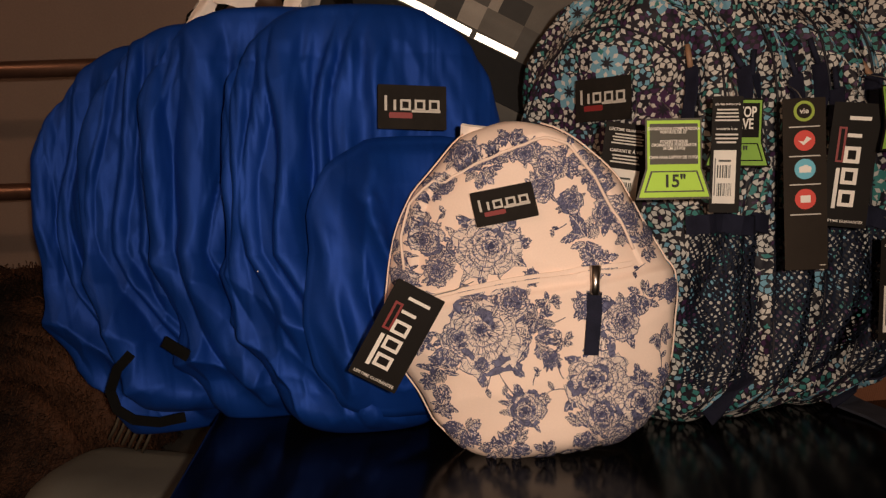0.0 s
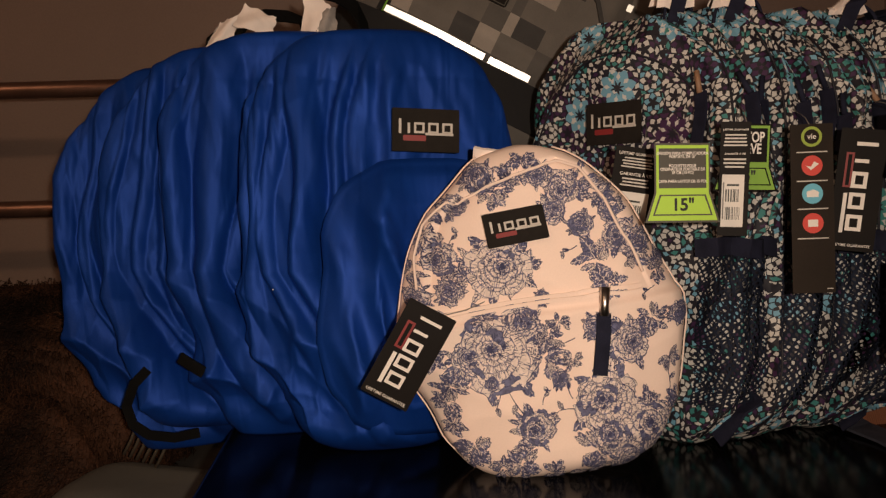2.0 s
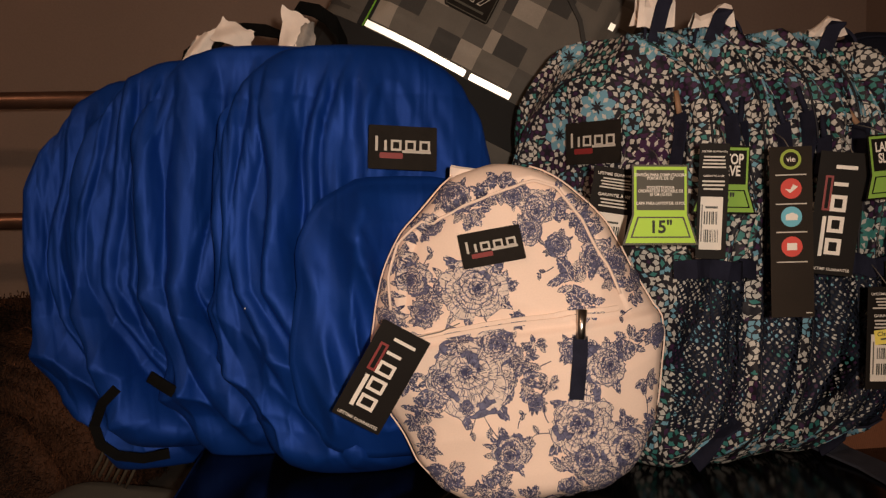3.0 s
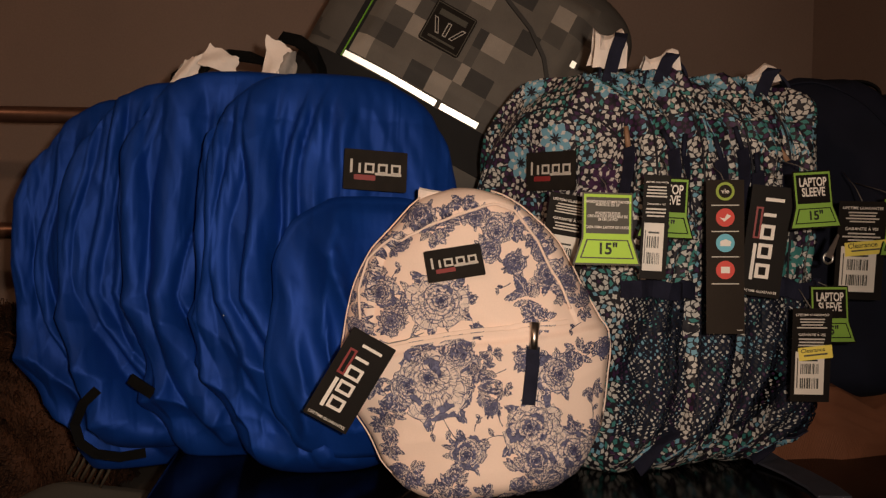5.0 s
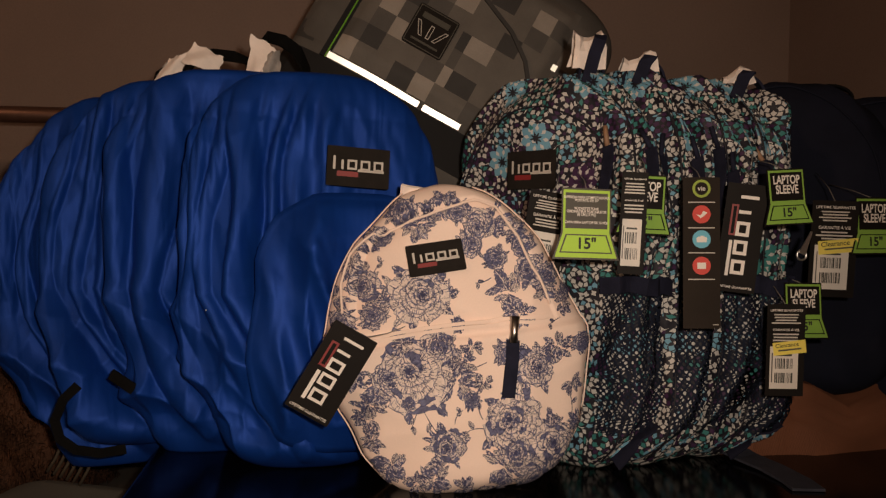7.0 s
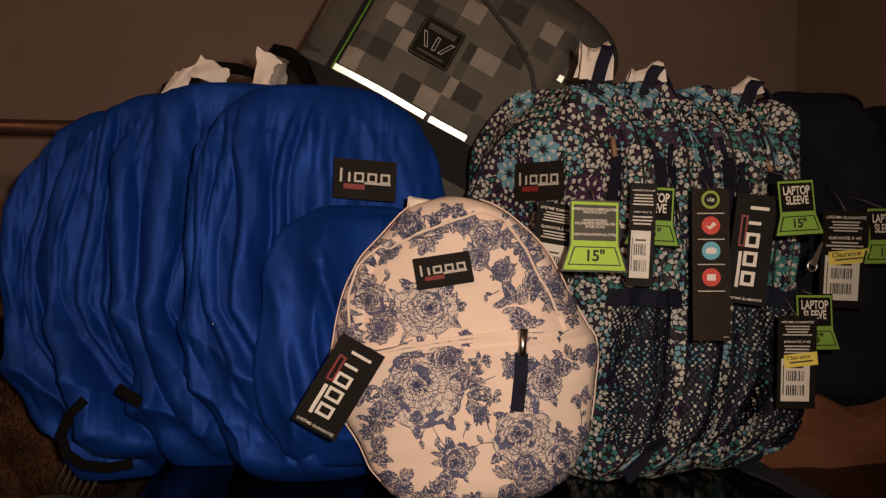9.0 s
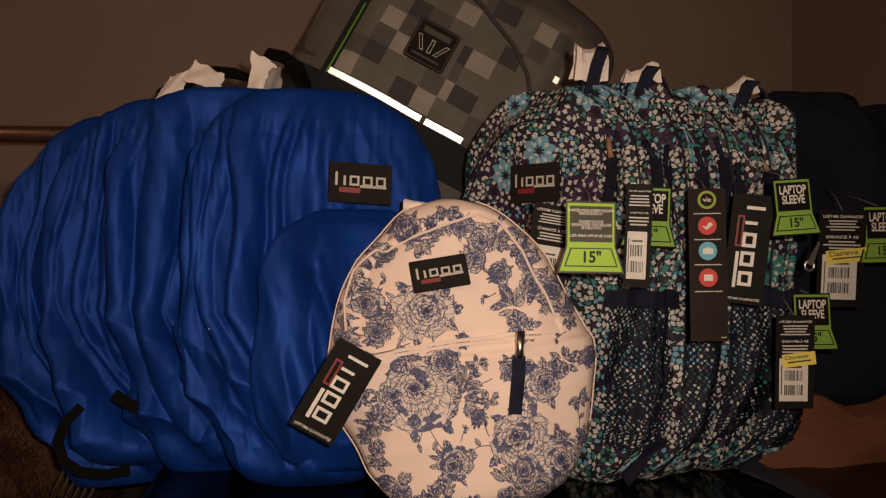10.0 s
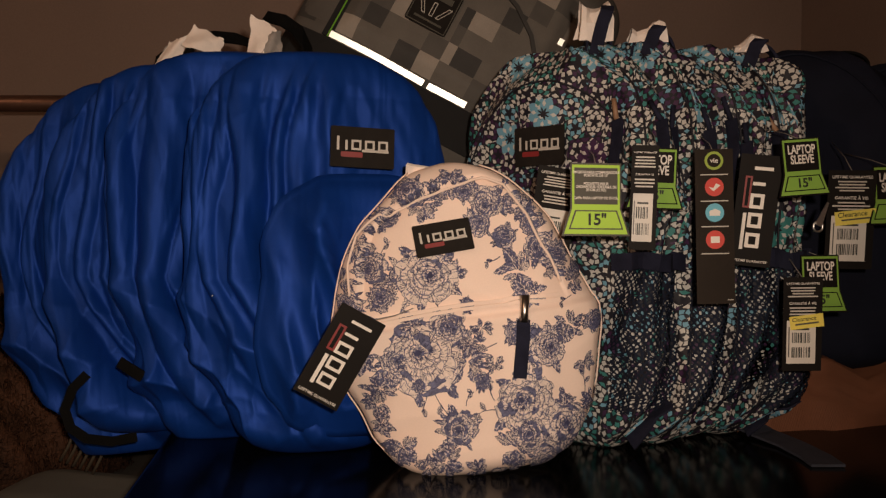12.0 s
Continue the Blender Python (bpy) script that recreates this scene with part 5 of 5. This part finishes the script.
def mark_tag(m, w, h, to):
    t = thing("hang_tag", m, "glossy black hang tag with large pale mark, lifetime guarantee", "tag", "black mark tags")
    c = part("card", slab("card", rect(w, h, r=0.001), 0.0007, CARD), t)
    side = part("mark_field", slab("mark_field", rect(h * 0.90, w * 0.02), 0.0002, CARD, -0.0007), c, "", pose(0, 0, 0, 0, 90, 0))
    k = 0.0004
    y = -0.0009
    L = h * 0.86
    s = w * 0.30
    for x, ln in ((-0.44, 0.45), (-0.28, 0.30)):
        part("mark", slab("mark", rect(L * 0.035, w * ln, L * x, w * 0.08 - (0.45 - ln) * w * 0.5), k, INK_WHITE, y), side)
    for x in (-0.10, 0.10, 0.31):
        part("mark", frame_bars("mark", L * 0.155, w * 0.34, L * 0.035, k, INK_WHITE, y, L * x, w * 0.0), side)
    part("mark", slab("mark", rect(L * 0.38, w * 0.08, L * 0.22, w * -0.25), k, INK_WHITE, y), side)
    part("maker_bar", frame_bars("maker_bar", L * 0.33, w * 0.17, w * 0.045, k, INK_RED, y, L * -0.19, w * -0.25), side, "red outlined bar")
    words("lettering", "LIFETIME GUARANTEE", w * 0.062, INK_WHITE, c, 0, -h * 0.455, -0.0009)
    string(t, (w * 0.2, 0, h * 0.48), to)
    return t


def sleeve_tag(m, s, to, style="english"):
    """A lime tag cut like an open laptop: a screen above, a keyboard below."""
    t = thing("laptop_tag", m, "lime green laptop-shaped tag" + (" with grey screen, 15 inch" if style != "english" else " with black screen, laptop sleeve 15 inch"), "tag", "laptop sleeve tags")
    dark = GREY_CARD if style != "english" else CARD
    outline = [(-0.54 * s, -0.56 * s), (0.54 * s, -0.56 * s), (0.40 * s, -0.14 * s), (0.40 * s, 0.56 * s), (-0.40 * s, 0.56 * s), (-0.40 * s, -0.14 * s)]
    c = part("card", slab("card", outline, 0.0007, dark), t)
    inner = [(-0.50 * s, -0.53 * s), (0.50 * s, -0.53 * s), (0.375 * s, -0.14 * s), (0.375 * s, 0.53 * s), (-0.375 * s, 0.53 * s), (-0.375 * s, -0.14 * s)]
    green = LIME if style != "english" else LIME_DIM
    lime = part("lime_face", slab("lime_face", inner, 0.0003, green, -0.0007), c, "lime green face")
    part("screen", slab("screen", rect(0.68 * s, 0.56 * s, 0, 0.205 * s), 0.0003, dark, -0.001), lime, "dark screen")
    key = [(-0.43 * s, -0.46 * s), (0.43 * s, -0.46 * s), (0.33 * s, -0.165 * s), (-0.33 * s, -0.165 * s)]
    part("key_frame", slab("key_frame", key, 0.0003, dark, -0.001), lime)
    key2 = [(-0.40 * s, -0.44 * s), (0.40 * s, -0.44 * s), (0.31 * s, -0.185 * s), (-0.31 * s, -0.185 * s)]
    part("keys", slab("keys", key2, 0.0002, green, -0.0013), lime)
    words("lettering", '15"', 0.175 * s, INK_DARK, lime, 0, -0.315 * s, -0.0017, bold=0.04)
    if style == "english":
        words("lettering", "LAPTOP\nSLEEVE", 0.17 * s, INK_WHITE, lime, 0, 0.235 * s, -0.0015, squeeze=0.68, bold=0.035)
    else:
        words("lettering", "DIVISIÓN PARA COMPUTADORA\nPORTÁTIL DE 15\"", 0.042 * s, INK_WHITE, lime, 0, 0.39 * s, -0.0015, squeeze=0.86, bold=0.03)
        words("lettering", "POCHETTE POUR\nORDINATEUR PORTABLE DE\n38 CM (15 PO)", 0.042 * s, INK_WHITE, lime, 0, 0.19 * s, -0.0015, squeeze=0.86, bold=0.03)
        words("lettering", "CAPA PARA LAPTOP DE 15 POL", 0.042 * s, INK_WHITE, lime, 0, 0.02 * s, -0.0015, squeeze=0.86, bold=0.03)
    string(t, (0, 0, 0.54 * s), to)
    return t


def care_tag(m, w, h, to, seed, clearance=False, group="care tags"):
    t = thing("price_tag", m, "black guarantee tag with white barcode sticker" + (" and yellow clearance label" if clearance else ""), "tag", group)
    c = part("card", slab("card", rect(w, h, r=0.001), 0.0007, CARD), t)
    words("lettering", "LIFETIME GUARANTEE", w * 0.062, INK_WHITE, c, 0, h * 0.43, -0.0009)
    lines(c, w * 0.8, h * 0.12, 0, h * 0.34, 4, INK_DIM, -0.0007, seed)
    words("lettering", "GARANTIE À VIE", w * 0.068, INK_WHITE, c, 0, h * 0.22, -0.0009)
    lines(c, w * 0.8, h * 0.10, 0, h * 0.14, 3, INK_DIM, -0.0007, seed + 1)
    bar_code(c, w * 0.74, h * 0.46, -w * 0.03, -h * 0.19, seed, -0.0007)
    if clearance:
        y = part("clearance_label", slab("clearance_label", rect(w * 0.86, h * 0.14), 0.0004, YELLOW), c, "yellow clearance label", pose(w * 0.10, -0.0014, h * 0.03, 0, -7, 0))
        words("lettering", "Clearance", w * 0.11, INK_DARK, y, -w * 0.06, h * 0.03, -0.0006)
        part("print_bar", slab("print_bar", rect(w * 0.6, 0.0018, 0, -h * 0.02), 0.0002, GREY_CARD, -0.0004), y)
    string(t, (0, 0, h * 0.48), to)
    return t


def icon_tag(m, w, h, to):
    t = thing("feature_tag", m, "long dark brown tag with four round coloured icons", "tag")
    c = part("card", slab("card", rect(w, h, r=0.001), 0.0007, CARD_BROWN), t)
    r = w * 0.245
    y = -0.0007
    ic = part("icon", slab("icon", disc(r, 0, h * 0.425), 0.0003, OLIVE_DISC, y), c, "olive ring icon")
    part("hole", slab("hole", disc(r * 0.72, 0, h * 0.425), 0.0002, CARD_BROWN, y - 0.0003), ic)
    words("lettering", "vie", r * 0.55, INK_WHITE, ic, 0, h * 0.425, y - 0.0007)
    for k, (z, mat) in enumerate(((0.255, RED_DISC), (0.09, SKY_DISC), (-0.085, RED_DISC))):
        ic = part("icon", slab("icon", disc(r, 0, h * z), 0.0003, mat, y), c, "round icon with white sign")
        if k == 0:
            part("sign", slab("sign", [(-r * 0.6, h * z), (-r * 0.1, h * z - r * 0.45), (r * 0.65, h * z + r * 0.15), (r * 0.2, h * z + r * 0.4), (-r * 0.1, h * z - r * 0.1)], 0.0002, INK_WHITE, y - 0.0003), ic)
        elif k == 1:
            for dx, rr in ((-0.3, 0.28), (0.05, 0.38), (0.36, 0.25)):
                part("sign", slab("sign", disc(r * rr, r * dx, h * z + r * 0.02, 14), 0.0002, INK_WHITE, y - 0.0003 - 0.00005 * rr), ic)
            part("sign", slab("sign", rect(r * 1.1, r * 0.28, 0, h * z - r * 0.2), 0.0002, INK_WHITE, y - 0.0004), ic)
        else:
            part("sign", slab("sign", rect(r * 0.95, r * 0.7, 0, h * z), 0.0002, INK_WHITE, y - 0.0003), ic)
    for z in (0.335, 0.165, 0.0, -0.175):
        part("print_bar", slab("print_bar", rect(w * 0.72, 0.0011, 0, h * z), 0.0002, INK_DIM, y), c)
    part("print_bar", slab("print_bar", rect(w * 0.14, 0.0008, w * 0.38, -h * 0.475), 0.0002, INK_DIM, y), c)
    string(t, (0, 0, h * 0.48), to)
    return t


mark_tag(pose(-0.029, 0.830, 0.911, 5, 30, 6), 0.049, 0.100, (0.045, 0.03, 0.075))
sleeve_tag(pose(0.2255, 0.820, 1.066, -4, 1, 4), 0.0645, (0.005, 0.05, 0.06), style="other")
care_tag(pose(0.198, 0.900, 1.053, 0, 9, 0), 0.047, 0.098, (0.01, 0.03, 0.075), 3)
care_tag(pose(0.281, 0.845, 1.068, 0, 2, -10), 0.027, 0.107, (0.01, 0.05, 0.075), 5)
sleeve_tag(pose(0.296, 0.856, 1.088, 0, 2, 0), 0.057, (0.005, 0.05, 0.06))
icon_tag(pose(0.357, 0.850, 1.038, -2, -1, -5), 0.039, 0.160, (0, 0.05, 0.10))
mark_tag(pose(0.404, 0.860, 1.054, 2, 6, -12), 0.042, 0.117, (0.0, 0.05, 0.08))
sleeve_tag(pose(0.4385, 0.830, 1.098, -5, -4, 6), 0.0525, (0.0, 0.06, 0.05))
care_tag(pose(0.545, 0.930, 1.043, 3, 1, -7), 0.053, 0.113, (0.01, 0.09, 0.09), 7, True)
sleeve_tag(pose(0.594, 0.930, 1.071, -4, -1, 8), 0.060, (0.01, 0.09, 0.06))
sleeve_tag(pose(0.496, 0.900, 0.973, -6, 0, 5), 0.057, (0.0, 0.12, 0.06))
care_tag(pose(0.456, 0.860, 0.934, 4, -1, -8), 0.040, 0.101, (0.0, 0.10, 0.075), 9, True)

# a bright steel zip pull on the navy backpack
zt = thing("zip_puller", pose(0.4735, 0.862, 1.045, 0, 8, 8), "polished steel zip puller with a ring eye", "zip puller")
part("blade", slab("blade", [(-0.0045, -0.006), (0.0035, -0.008), (0.008, 0.018), (0.006, 0.019)], 0.0014, SILVER), zt)
part("ring", tube("ring", [(0.0055 * math.cos(a), 0, -0.008 + 0.0055 * math.sin(a)) for a in np.linspace(0, 2 * math.pi, 20)[:-1]], 0.0012, SILVER, 8, True), zt)


def ceiling_lamp():
    t = thing("ceiling_lamp", pose(-1.6, -0.9, 2.45), "round opal ceiling lamp of the bedroom", "lamp")
    part("rose", tube("rose", [(0, 0, 0), (0, 0, -0.03)], 0.06, SHADE, 24), t)


ceiling_lamp()
